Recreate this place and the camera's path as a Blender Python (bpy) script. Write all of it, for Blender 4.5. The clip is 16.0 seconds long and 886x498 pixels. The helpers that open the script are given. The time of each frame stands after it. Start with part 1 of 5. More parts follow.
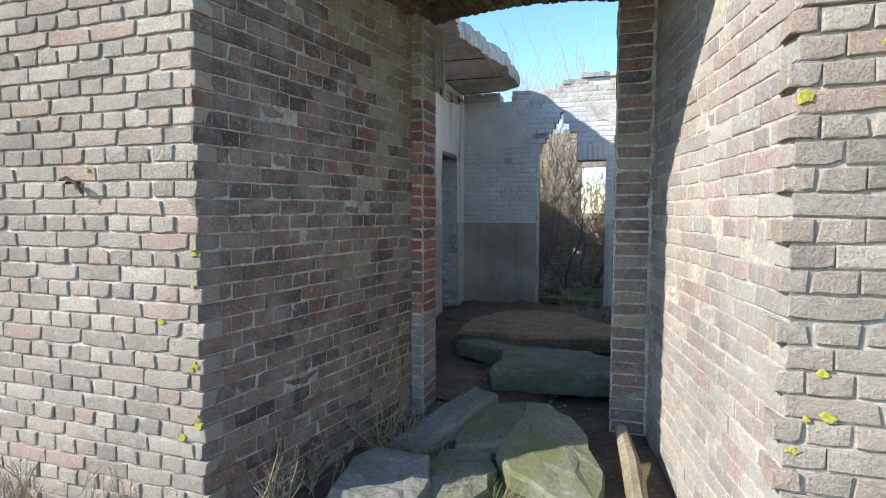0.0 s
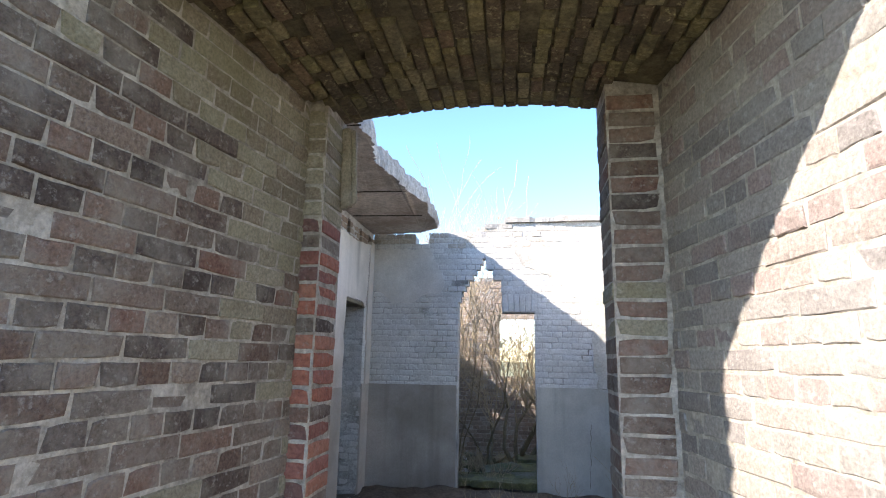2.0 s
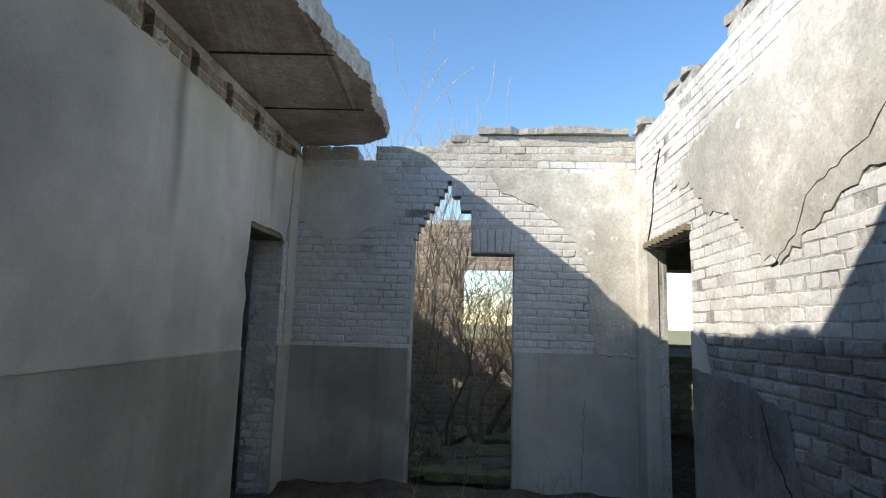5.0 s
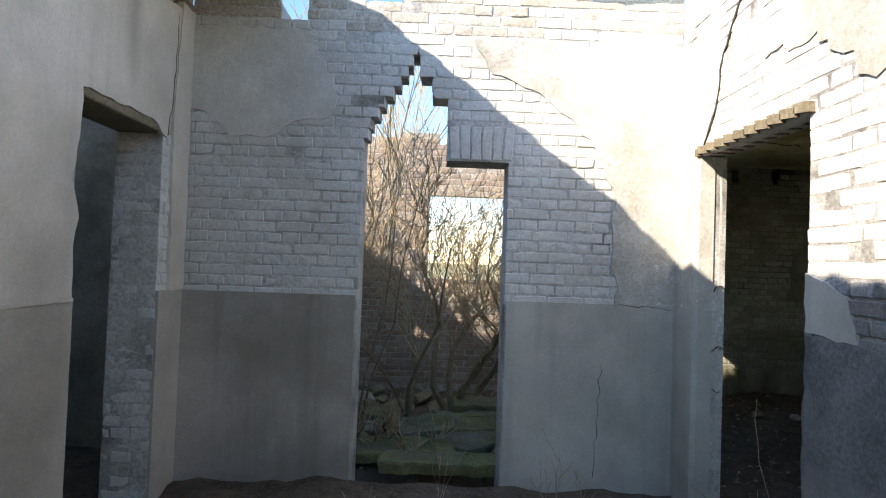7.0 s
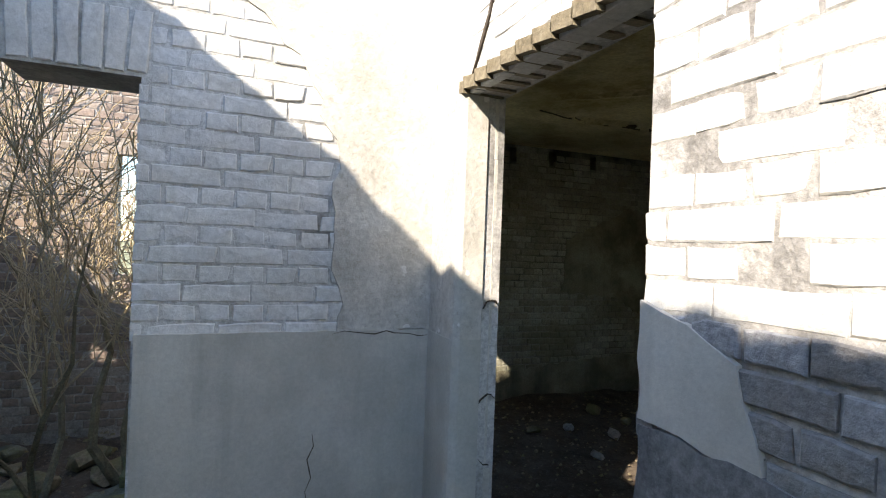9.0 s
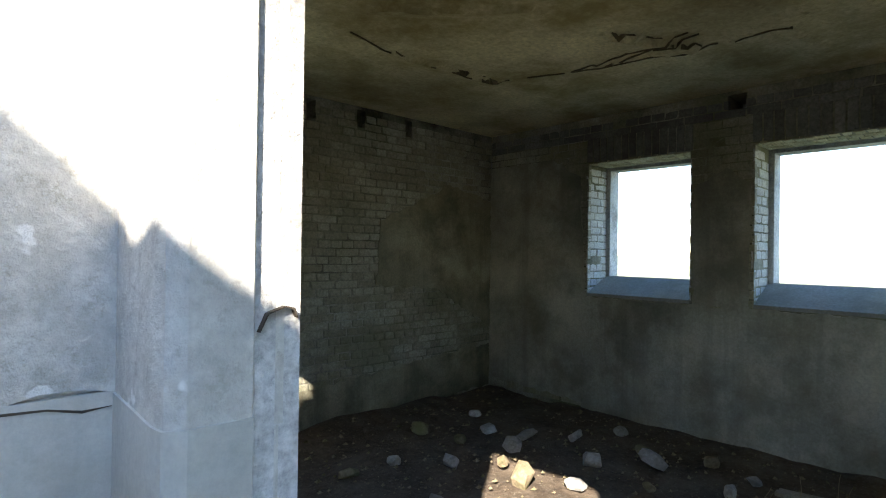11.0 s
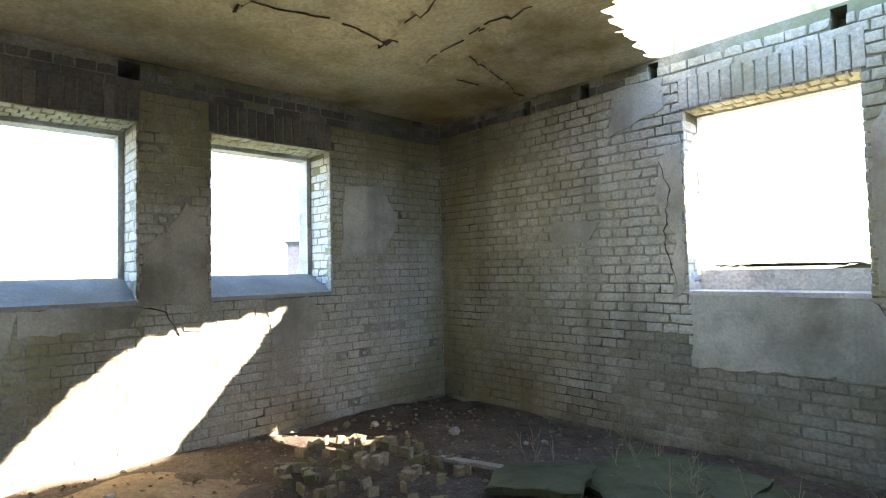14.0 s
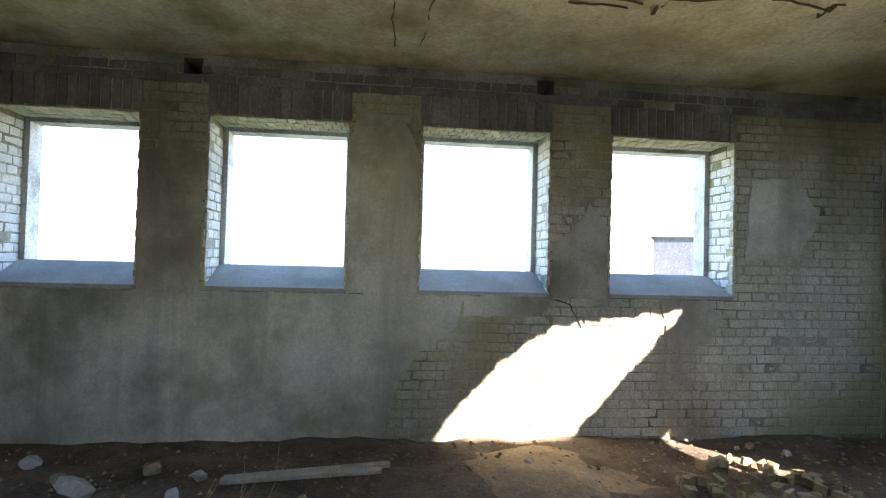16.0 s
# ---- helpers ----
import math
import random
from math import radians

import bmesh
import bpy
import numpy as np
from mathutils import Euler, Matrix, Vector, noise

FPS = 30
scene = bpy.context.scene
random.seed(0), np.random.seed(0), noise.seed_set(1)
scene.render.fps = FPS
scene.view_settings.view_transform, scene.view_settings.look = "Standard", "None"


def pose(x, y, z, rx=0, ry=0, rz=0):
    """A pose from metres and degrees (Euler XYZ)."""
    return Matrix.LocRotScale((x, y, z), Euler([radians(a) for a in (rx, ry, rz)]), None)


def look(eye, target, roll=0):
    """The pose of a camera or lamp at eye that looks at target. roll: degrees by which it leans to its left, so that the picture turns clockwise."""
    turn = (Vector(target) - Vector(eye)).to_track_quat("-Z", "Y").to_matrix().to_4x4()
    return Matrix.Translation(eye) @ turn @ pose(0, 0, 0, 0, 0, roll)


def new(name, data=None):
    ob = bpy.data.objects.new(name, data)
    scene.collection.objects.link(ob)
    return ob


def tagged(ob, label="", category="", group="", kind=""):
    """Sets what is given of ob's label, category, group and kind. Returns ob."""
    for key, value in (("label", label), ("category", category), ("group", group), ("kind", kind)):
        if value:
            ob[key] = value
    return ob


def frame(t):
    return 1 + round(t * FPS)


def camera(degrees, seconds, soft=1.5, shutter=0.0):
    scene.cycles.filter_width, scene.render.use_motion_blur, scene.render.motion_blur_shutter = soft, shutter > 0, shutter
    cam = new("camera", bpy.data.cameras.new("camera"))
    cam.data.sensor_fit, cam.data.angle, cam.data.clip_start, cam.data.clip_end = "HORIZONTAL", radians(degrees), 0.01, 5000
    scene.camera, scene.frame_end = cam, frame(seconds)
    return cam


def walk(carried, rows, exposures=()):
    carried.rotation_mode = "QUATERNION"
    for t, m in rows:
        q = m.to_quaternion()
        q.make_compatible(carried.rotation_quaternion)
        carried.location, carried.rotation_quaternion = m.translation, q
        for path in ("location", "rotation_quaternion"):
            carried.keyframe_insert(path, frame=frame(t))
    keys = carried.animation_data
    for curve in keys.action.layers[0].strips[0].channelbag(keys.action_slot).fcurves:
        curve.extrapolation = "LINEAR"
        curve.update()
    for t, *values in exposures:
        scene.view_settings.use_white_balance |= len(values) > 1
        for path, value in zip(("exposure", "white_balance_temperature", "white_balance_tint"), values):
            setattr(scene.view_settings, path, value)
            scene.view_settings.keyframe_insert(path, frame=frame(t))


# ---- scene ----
cam = camera(78.3, 16.0, soft=1.1)
PATH = [
    (0, (0.022, -0.029, 1.507), (-0.597, 1.868, 1.372), 0.1),
    (0.5, (-0.198, 0.330, 1.541), (-0.662, 2.275, 1.517), 0.6),
    (1, (-0.239, 0.639, 1.562), (-0.614, 2.600, 1.681), 0.5),
    (1.5, (-0.298, 0.968, 1.610), (-0.650, 2.920, 1.861), 0.7),
    (2, (-0.411, 1.276, 1.666), (-0.689, 3.216, 2.066), 1.0),
    (2.5, (-0.391, 1.687, 1.687), (-0.607, 3.599, 2.232), 0.3),
    (3, (-0.371, 2.144, 1.892), (-0.552, 4.002, 2.610), 0.1),
    (3.5, (-0.438, 2.388, 1.923), (-0.612, 4.230, 2.683), 1.1),
    (4, (-0.510, 2.627, 1.816), (-0.661, 4.482, 2.547), 1.7),
    (4.5, (-0.517, 2.901, 1.725), (-0.645, 4.832, 2.233), 1.6),
    (5, (-0.570, 3.247, 1.600), (-0.705, 5.224, 1.869), 1.7),
    (7.5, (-0.727, 5.284, 1.580), (-0.545, 7.276, 1.615), 2.6),
    (8, (-0.626, 5.605, 1.538), (-0.078, 7.528, 1.552), 2.1),
    (8.5, (-0.245, 6.044, 1.695), (0.432, 7.926, 1.699), 2.3),
    (10.8, (0.700, 7.557, 1.620), (1.982, 9.092, 1.640), 0.5),
    (11, (0.752, 7.690, 1.590), (2.122, 9.146, 1.602), 0.8),
    (11.5, (0.908, 7.928, 1.573), (2.679, 8.855, 1.617), 0.1),
    (12, (1.108, 7.810, 1.545), (3.076, 8.158, 1.605), 0.0),
    (12.5, (1.227, 7.671, 1.501), (3.222, 7.544, 1.564), -0.1),
    (13, (1.229, 7.591, 1.446), (3.148, 7.033, 1.527), -0.4),
    (13.5, (1.224, 7.559, 1.436), (3.002, 6.644, 1.502), -0.5),
    (14, (1.215, 7.538, 1.375), (2.683, 6.182, 1.451), -1.2),
    (14.5, (1.246, 7.639, 1.390), (2.604, 6.173, 1.463), -1.0),
    (15, (1.219, 7.693, 1.400), (2.838, 6.520, 1.470), 0.6),
    (15.5, (1.246, 7.761, 1.425), (3.132, 7.100, 1.479), 1.4),
    (16, (1.314, 7.831, 1.420), (3.301, 7.614, 1.470), 1.5),
]
EXPOSURES = [(0, 1.33, 6400, 10), (0.5, 1.48, 6400, 10), (1, 1.62, 6500, 12), (2, 1.92, 6700, 17), (3.5, 2.06, 6700, 16), (4.0, 1.70, 6600, 13), (4.5, 1.05, 6600, 10), (5, 0.91, 6900, 10), (7.3, 1.78, 7300, 14), (8.7, 1.80, 7200, 14), (10.8, 2.45, 6800, 12), (11.1, 3.15, 6800, 13), (11.6, 4.1, 7200, 20), (12, 4.42, 7200, 22), (13.2, 4.18, 7000, 21), (14.5, 4.15, 7250, 22), (15.1, 4.28, 7250, 22), (16, 4.10, 7000, 21)]
walk(cam, [(t, look(eye, target, roll)) for t, eye, target, roll in PATH], EXPOSURES)

# ---- sky and sun ----
SUN_DIR = Vector((0.81, 0.586, -0.627)).normalized()
world = bpy.data.worlds.new("world")
scene.world = world
world.use_nodes = True
wn = world.node_tree
sky = wn.nodes.new("ShaderNodeTexSky")
sky.sky_type = "NISHITA"
sky.sun_disc = False
sky.sun_elevation = math.asin(-SUN_DIR.z)
sky.sun_rotation = math.atan2(-SUN_DIR.x, -SUN_DIR.y)
sky.air_density, sky.dust_density, sky.ozone_density = 1.0, 0.2, 2.6
back = wn.nodes["Background"]
back.inputs["Strength"].default_value = 0.15
tint = wn.nodes.new("ShaderNodeHueSaturation")
tint.inputs["Saturation"].default_value = 1.15
wn.links.new(sky.outputs[0], tint.inputs["Color"])
wn.links.new(tint.outputs[0], back.inputs["Color"])
sun = new("sun", bpy.data.lights.new("sun", "SUN"))
sun.data.energy, sun.data.angle, sun.data.color = 3.5, radians(0.6), (1.0, 0.95, 0.87)
sun.matrix_world = look((-20, -15, 15), Vector((-20, -15, 15)) + SUN_DIR)

# ---- materials ----


def surf(name, cols, scale=2.0, fine=45.0, rough=0.92, bump=0.5, rnd="", rcols=(), rmix=0.8, stain=None, stain_amt=0.5, stain_scale=1.2,
         streak=None, streak_amt=0.4, spots=None, spot_size=0.62, dist=0.012, spec=0.25, grainy=0.75, speck=None, speck_amt=0.6, patchy=0.3, drips=()):
    """A rough mineral or plant surface: two scales of colour, optional chance per piece, stains, streaks and spots."""
    m = bpy.data.materials.new(name)
    m.use_nodes = True
    nt = m.node_tree
    nd, ln = nt.nodes, nt.links
    bs = nd["Principled BSDF"]
    geo = nd.new("ShaderNodeNewGeometry")

    def noisy(sc, detail=6.0, rgh=0.6, squash=None, seed=0.0):
        mp = nd.new("ShaderNodeMapping")
        mp.inputs["Scale"].default_value = squash or (1, 1, 1)
        mp.inputs["Location"].default_value = (seed, seed * 1.7, seed * 0.3)
        ln.new(geo.outputs["Position"], mp.inputs["Vector"])
        n = nd.new("ShaderNodeTexNoise")
        n.inputs["Scale"].default_value = sc
        n.inputs["Detail"].default_value = detail
        n.inputs["Roughness"].default_value = rgh
        ln.new(mp.outputs[0], n.inputs["Vector"])
        return n.outputs["Fac"]

    def ramp(src, stops, smooth=True):
        r = nd.new("ShaderNodeValToRGB")
        e = r.color_ramp.elements
        while len(e) < len(stops):
            e.new(0.5)
        for el, (p, c) in zip(e, stops):
            el.position = p
            el.color = (*c, 1) if not isinstance(c, (int, float)) else (c, c, c, 1)
        if not smooth:
            r.color_ramp.interpolation = "CONSTANT"
        ln.new(src, r.inputs[0])
        return r.outputs[0]

    def mix(a, b, fac, kind="MIX"):
        x = nd.new("ShaderNodeMix")
        x.data_type, x.blend_type = "RGBA", kind
        for v, i in ((fac, 0), (a, 6), (b, 7)):
            if isinstance(v, (int, float)):
                x.inputs[i].default_value = v
            elif isinstance(v, tuple):
                x.inputs[i].default_value = (*v, 1)
            else:
                ln.new(v, x.inputs[i])
        return x.outputs[2]

    n1 = noisy(scale, 7, 0.62)
    k = len(cols)
    col = ramp(n1, [(0.32 + 0.36 * i / max(1, k - 1), c) for i, c in enumerate(cols)])
    if rnd:
        if rnd == "object":
            o = nd.new("ShaderNodeObjectInfo").outputs["Random"]
        else:
            o = geo.outputs["Random Per Island"]
        rc = ramp(o, [(i / len(rcols), c) for i, c in enumerate(rcols)], smooth=False)
        col = mix(col, rc, rmix)
    grain = noisy(fine, 5, 0.7, seed=3.1)
    col = mix(col, ramp(grain, [(0.33, 0.56), (0.67, 1.32)]), grainy, "MULTIPLY")
    if speck:
        f = ramp(noisy(34.0, 4, 0.75, seed=17.0), [(0.56, 0.0), (0.66, speck_amt)])
        col = mix(col, speck, f)
    if stain:
        f = ramp(noisy(stain_scale, 8, 0.7, seed=7.7), [(0.5 - 0.06, 0.0), (0.64, stain_amt)])
        col = mix(col, stain, f)
    if streak:
        f = ramp(noisy(1.0, 5, 0.65, squash=(2.6, 2.6, 0.16), seed=1.3), [(0.52, 0.0), (0.66, streak_amt)])
        col = mix(col, streak, f)
    if spots:
        f = ramp(noisy(9.0, 3, 0.6, seed=11.0), [(spot_size, 0.0), (spot_size + 0.03, 1.0)])
        col = mix(col, spots, f)
    if drips:
        sep = nd.new("ShaderNodeSeparateXYZ")
        ln.new(geo.outputs["Position"], sep.inputs[0])

        def calc(op, a, b=0.0):
            q = nd.new("ShaderNodeMath")
            q.operation, q.use_clamp = op, op == "MULTIPLY"
            for v, i in ((a, 0), (b, 1)):
                if isinstance(v, (int, float)):
                    q.inputs[i].default_value = v
                else:
                    ln.new(v, q.inputs[i])
            return q.outputs[0]

        wander = calc("MULTIPLY", noisy(1.3, 3, 0.5, squash=(1, 1, 0.5), seed=2.0), 0.24)
        for where, half, top, foot, tone, amt in drips:
            off = calc("ABSOLUTE", calc("SUBTRACT", calc("ADD", sep.outputs["Y"], wander), where + 0.12))
            near_line = ramp(calc("DIVIDE", off, half), [(0.15, 1.0), (1.0, 0.0)])
            height = calc("DIVIDE", calc("SUBTRACT", sep.outputs["Z"], foot), top - foot)
            col = mix(col, tone, calc("MULTIPLY", calc("MULTIPLY", near_line, ramp(height, [(0.0, 0.0), (0.45, 0.8), (1.0, 1.0)])), amt))
    big = noisy(0.55, 3, 0.5, seed=21.0)
    col = mix(col, ramp(big, [(0.3, 1.0 - patchy * 0.7), (0.7, 1.0 + patchy * 0.5)]), 0.9, "MULTIPLY")
    ln.new(col, bs.inputs["Base Color"])
    bs.inputs["Roughness"].default_value = rough
    bs.inputs["Specular IOR Level"].default_value = spec
    b = nd.new("ShaderNodeBump")
    b.inputs["Strength"].default_value = bump
    b.inputs["Distance"].default_value = dist
    h = mix(grain, noisy(fine * 0.22, 6, 0.6, seed=5.0), 0.5)
    ln.new(h, b.inputs["Height"])
    ln.new(b.outputs[0], bs.inputs["Normal"])
    return m


def pair(name, **kw):
    """A brick material for pieces that are objects, and its twin for those joined in one mesh."""
    return surf(name, rnd="object", **kw), surf(name + "_joined", rnd="island", **kw)


BROWN = ((0.15, 0.10, 0.08), (0.20, 0.145, 0.12), (0.10, 0.074, 0.062), (0.185, 0.145, 0.12), (0.075, 0.058, 0.053), (0.22, 0.145, 0.115), (0.165, 0.135, 0.115), (0.20, 0.11, 0.085), (0.13, 0.095, 0.08), (0.26, 0.205, 0.17), (0.115, 0.09, 0.08))
M_BROWN = pair("brown_brick", cols=((0.135, 0.105, 0.083), (0.225, 0.18, 0.145)), scale=7, rcols=tuple((r * 1.24, g * 1.2, b * 1.16) for r, g, b in BROWN), grainy=0.9, rmix=0.85, stain=(0.37, 0.335, 0.285), stain_amt=0.6, stain_scale=4.5, bump=1.0, dist=0.03, fine=80, speck=(0.44, 0.405, 0.36), speck_amt=0.6)
M_FACE = pair("weathered_brick", cols=((0.27, 0.22, 0.175), (0.41, 0.345, 0.285)), scale=7, rcols=tuple((r * 1.3 + 0.075, g * 1.42 + 0.072, b * 1.42 + 0.055) for r, g, b in BROWN), grainy=0.7, rmix=0.6, speck=(0.46, 0.42, 0.36), speck_amt=0.35, dist=0.025, fine=95,
              stain=(0.39, 0.34, 0.275), stain_amt=0.35, stain_scale=1.4, spots=(0.36, 0.31, 0.05), spot_size=0.735, bump=0.8)
M_SMEAR = pair("mortar_smeared_brick", cols=((0.216, 0.185, 0.158), (0.338, 0.305, 0.268)), scale=5, rcols=((0.282, 0.235, 0.203), (0.216, 0.200, 0.182), (0.338, 0.305, 0.262), (0.235, 0.180, 0.161), (0.291, 0.265, 0.225), (0.282, 0.205, 0.182), (0.179, 0.165, 0.155), (0.254, 0.240, 0.214)), rmix=0.7, grainy=0.75, fine=80, bump=0.55, dist=0.012, speck=(0.451, 0.435, 0.396), speck_amt=0.4, stain=(0.395, 0.375, 0.332), stain_amt=0.25, stain_scale=2.2)
MORTAR_LIGHT = surf("pale_mortar", ((0.27, 0.24, 0.195), (0.47, 0.43, 0.36)), scale=7, bump=0.8)
M_RED = pair("red_brick", cols=((0.22, 0.12, 0.095), (0.33, 0.19, 0.155)), scale=6, rcols=((0.37, 0.13, 0.085), (0.25, 0.095, 0.075), (0.40, 0.175, 0.115), (0.16, 0.09, 0.08), (0.33, 0.125, 0.095)), rmix=0.75, bump=1.0, speck=(0.36, 0.30, 0.26), speck_amt=0.4)
M_PIER = pair("dull_pier_brick", cols=((0.14, 0.105, 0.085), (0.24, 0.195, 0.16)), scale=8, rcols=((0.24, 0.15, 0.115), (0.17, 0.115, 0.09), (0.28, 0.15, 0.11), (0.21, 0.15, 0.12)), rmix=0.6, stain=(0.30, 0.275, 0.235), stain_amt=0.6, stain_scale=5.0, speck=(0.36, 0.33, 0.285), speck_amt=0.5, bump=1.0, dist=0.025)
M_CRUST = pair("mortar_crusted_brick", cols=((0.26, 0.235, 0.165), (0.44, 0.405, 0.31)), scale=5, rcols=((0.31, 0.265, 0.19), (0.39, 0.345, 0.26), (0.25, 0.185, 0.14), (0.35, 0.315, 0.225), (0.20, 0.14, 0.11)), rmix=0.5, grainy=0.8, fine=80, stain=(0.22, 0.21, 0.115), stain_amt=0.5, stain_scale=2.0, speck=(0.50, 0.465, 0.38), speck_amt=0.5, bump=1.0, dist=0.025)
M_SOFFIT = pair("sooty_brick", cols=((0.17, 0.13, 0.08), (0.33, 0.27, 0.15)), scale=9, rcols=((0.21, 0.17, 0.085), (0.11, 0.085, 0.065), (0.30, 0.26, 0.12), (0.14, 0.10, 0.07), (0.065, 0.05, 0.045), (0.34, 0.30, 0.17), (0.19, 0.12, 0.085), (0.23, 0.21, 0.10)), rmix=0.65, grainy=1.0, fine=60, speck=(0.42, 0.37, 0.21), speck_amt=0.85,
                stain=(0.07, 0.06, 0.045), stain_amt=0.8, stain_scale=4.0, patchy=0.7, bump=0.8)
M_PAINT = pair("whitewashed_brick", speck=(0.40, 0.385, 0.34), speck_amt=0.3, cols=((0.58, 0.575, 0.55), (0.74, 0.73, 0.70)), scale=4, rcols=((0.64, 0.64, 0.62), (0.70, 0.69, 0.66), (0.60, 0.605, 0.60), (0.66, 0.645, 0.60), (0.57, 0.56, 0.53), (0.69, 0.69, 0.67)), rmix=0.4, grainy=0.4, patchy=0.35,
               stain=(0.40, 0.38, 0.31), stain_amt=0.45, stain_scale=1.6, bump=0.6)
M_MOSSY = pair("mossy_whitewashed_brick", cols=((0.35, 0.34, 0.255), (0.56, 0.54, 0.465)), scale=1.6, rcols=((0.522, 0.491, 0.378), (0.585, 0.553, 0.459), (0.468, 0.432, 0.297), (0.423, 0.387, 0.279), (0.549, 0.508, 0.387), (0.342, 0.297, 0.198)), rmix=0.25, patchy=0.7, speck=(0.225, 0.207, 0.135), speck_amt=0.5,
               stain=(0.22, 0.205, 0.075), stain_amt=0.7, stain_scale=0.7, streak=(0.17, 0.15, 0.10), streak_amt=0.45, bump=0.8)
M_FAR = pair("ruined_wall_brick", cols=((0.28, 0.22, 0.175), (0.40, 0.33, 0.27)), scale=4, rcols=((0.33, 0.25, 0.20), (0.40, 0.33, 0.27), (0.25, 0.19, 0.15), (0.36, 0.27, 0.21), (0.44, 0.39, 0.33)), rmix=0.7, stain=(0.20, 0.18, 0.14), stain_amt=0.5, bump=0.7)
M_SOFFITPALE = surf("pale_soffit_brick", ((0.42, 0.38, 0.24), (0.62, 0.57, 0.40)), scale=6, fine=60, bump=0.8, rnd="island", rcols=((0.55, 0.50, 0.33), (0.62, 0.58, 0.42), (0.46, 0.41, 0.26)), rmix=0.6, stain=(0.25, 0.22, 0.12), stain_amt=0.5, stain_scale=3.0)
M_GRIMY = pair("grimy_washed_out_brick", cols=((0.268, 0.256, 0.189), (0.464, 0.439, 0.348)), scale=2.2, rcols=((0.366, 0.348, 0.268), (0.293, 0.268, 0.201), (0.439, 0.415, 0.329), (0.232, 0.213, 0.159)), rmix=0.5, stain=(0.159, 0.152, 0.073), stain_amt=0.6, stain_scale=1.2, bump=0.8)
M_DARKLOW = pair("darker_washed_out_brick", cols=((0.237, 0.226, 0.168), (0.411, 0.389, 0.308)), scale=2.2, rcols=((0.324, 0.308, 0.237), (0.259, 0.237, 0.178), (0.389, 0.367, 0.291), (0.205, 0.189, 0.140)), rmix=0.5, stain=(0.140, 0.134, 0.065), stain_amt=0.6, stain_scale=1.2, bump=0.8)
M_REVEAL = pair("painted_reveal_brick", cols=((0.55, 0.56, 0.56), (0.68, 0.68, 0.66)), scale=5, rcols=((0.62, 0.63, 0.63), (0.68, 0.67, 0.64), (0.55, 0.56, 0.56), (0.60, 0.57, 0.50)), rmix=0.6, stain=(0.38, 0.36, 0.28), stain_amt=0.5, bump=0.7)
M_RUBBLE = surf("rubble_brick", ((0.20, 0.155, 0.10), (0.33, 0.265, 0.17)), scale=8, stain=(0.15, 0.155, 0.06), stain_amt=0.7, stain_scale=4, bump=0.8)

MORTAR = surf("old_mortar", ((0.24, 0.21, 0.175), (0.46, 0.415, 0.355), (0.62, 0.575, 0.51)), scale=9, bump=1.0, dist=0.025, stain=(0.27, 0.235, 0.19), stain_scale=1.0, stain_amt=0.3)
MORTAR_WHITE = surf("whitewashed_mortar", ((0.20, 0.19, 0.17), (0.55, 0.545, 0.52), (0.64, 0.63, 0.605)), scale=2.4, bump=1.0, stain=(0.40, 0.38, 0.31), stain_scale=1.6, stain_amt=0.45)
MORTAR_ERODED = surf("eroded_mortar", ((0.10, 0.095, 0.085), (0.46, 0.445, 0.415), (0.62, 0.61, 0.58)), scale=2.0, bump=1.0)
MORTAR_MOSSY = surf("mossy_mortar", ((0.055, 0.048, 0.036), (0.29, 0.275, 0.225), (0.46, 0.44, 0.37)), scale=1.7, bump=1.0, stain=(0.17, 0.17, 0.075), stain_scale=0.9, stain_amt=0.75)
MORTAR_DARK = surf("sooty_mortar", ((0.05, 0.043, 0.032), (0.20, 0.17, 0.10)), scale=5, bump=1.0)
DRIPS = ((6.45, 0.10, 3.3, 1.9, (0.20, 0.185, 0.13), 0.75), (6.85, 0.35, 3.3, 1.4, (0.50, 0.485, 0.37), 0.7), (8.05, 0.10, 3.3, 2.3, (0.27, 0.25, 0.20), 0.6), (5.0, 0.06, 3.3, 2.4, (0.42, 0.40, 0.34), 0.5))
PLASTER = surf("grey_wall_plaster", ((0.61, 0.555, 0.48), (0.75, 0.69, 0.61)), scale=1.4, fine=70, bump=0.25, stain=(0.42, 0.39, 0.32), stain_amt=0.5, streak=(0.40, 0.37, 0.30), streak_amt=0.3, grainy=0.22, patchy=0.6, drips=DRIPS)
PLASTER_PALE = surf("pale_flaking_plaster", ((0.58, 0.565, 0.52), (0.72, 0.70, 0.65)), scale=2.4, fine=50, bump=0.6, stain=(0.46, 0.43, 0.37), stain_amt=0.4, stain_scale=2.0, grainy=0.3, patchy=0.3)
PLASTER_OLD = surf("flaking_wall_plaster", ((0.46, 0.44, 0.385), (0.70, 0.68, 0.62)), scale=3.4, fine=40, bump=0.9, stain=(0.38, 0.35, 0.29), stain_amt=0.5, stain_scale=2.6, grainy=0.45, patchy=0.6, spots=(0.74, 0.725, 0.68), spot_size=0.66, speck=(0.33, 0.305, 0.25), speck_amt=0.5)
DADO = surf("grey_painted_dado", ((0.461, 0.446, 0.392), (0.618, 0.597, 0.533)), scale=1.6, fine=70, bump=0.25, stain=(0.314, 0.304, 0.253), stain_amt=0.5, streak=(0.283, 0.277, 0.247), streak_amt=0.5, spec=0.35, rough=0.8, grainy=0.22, patchy=0.6)
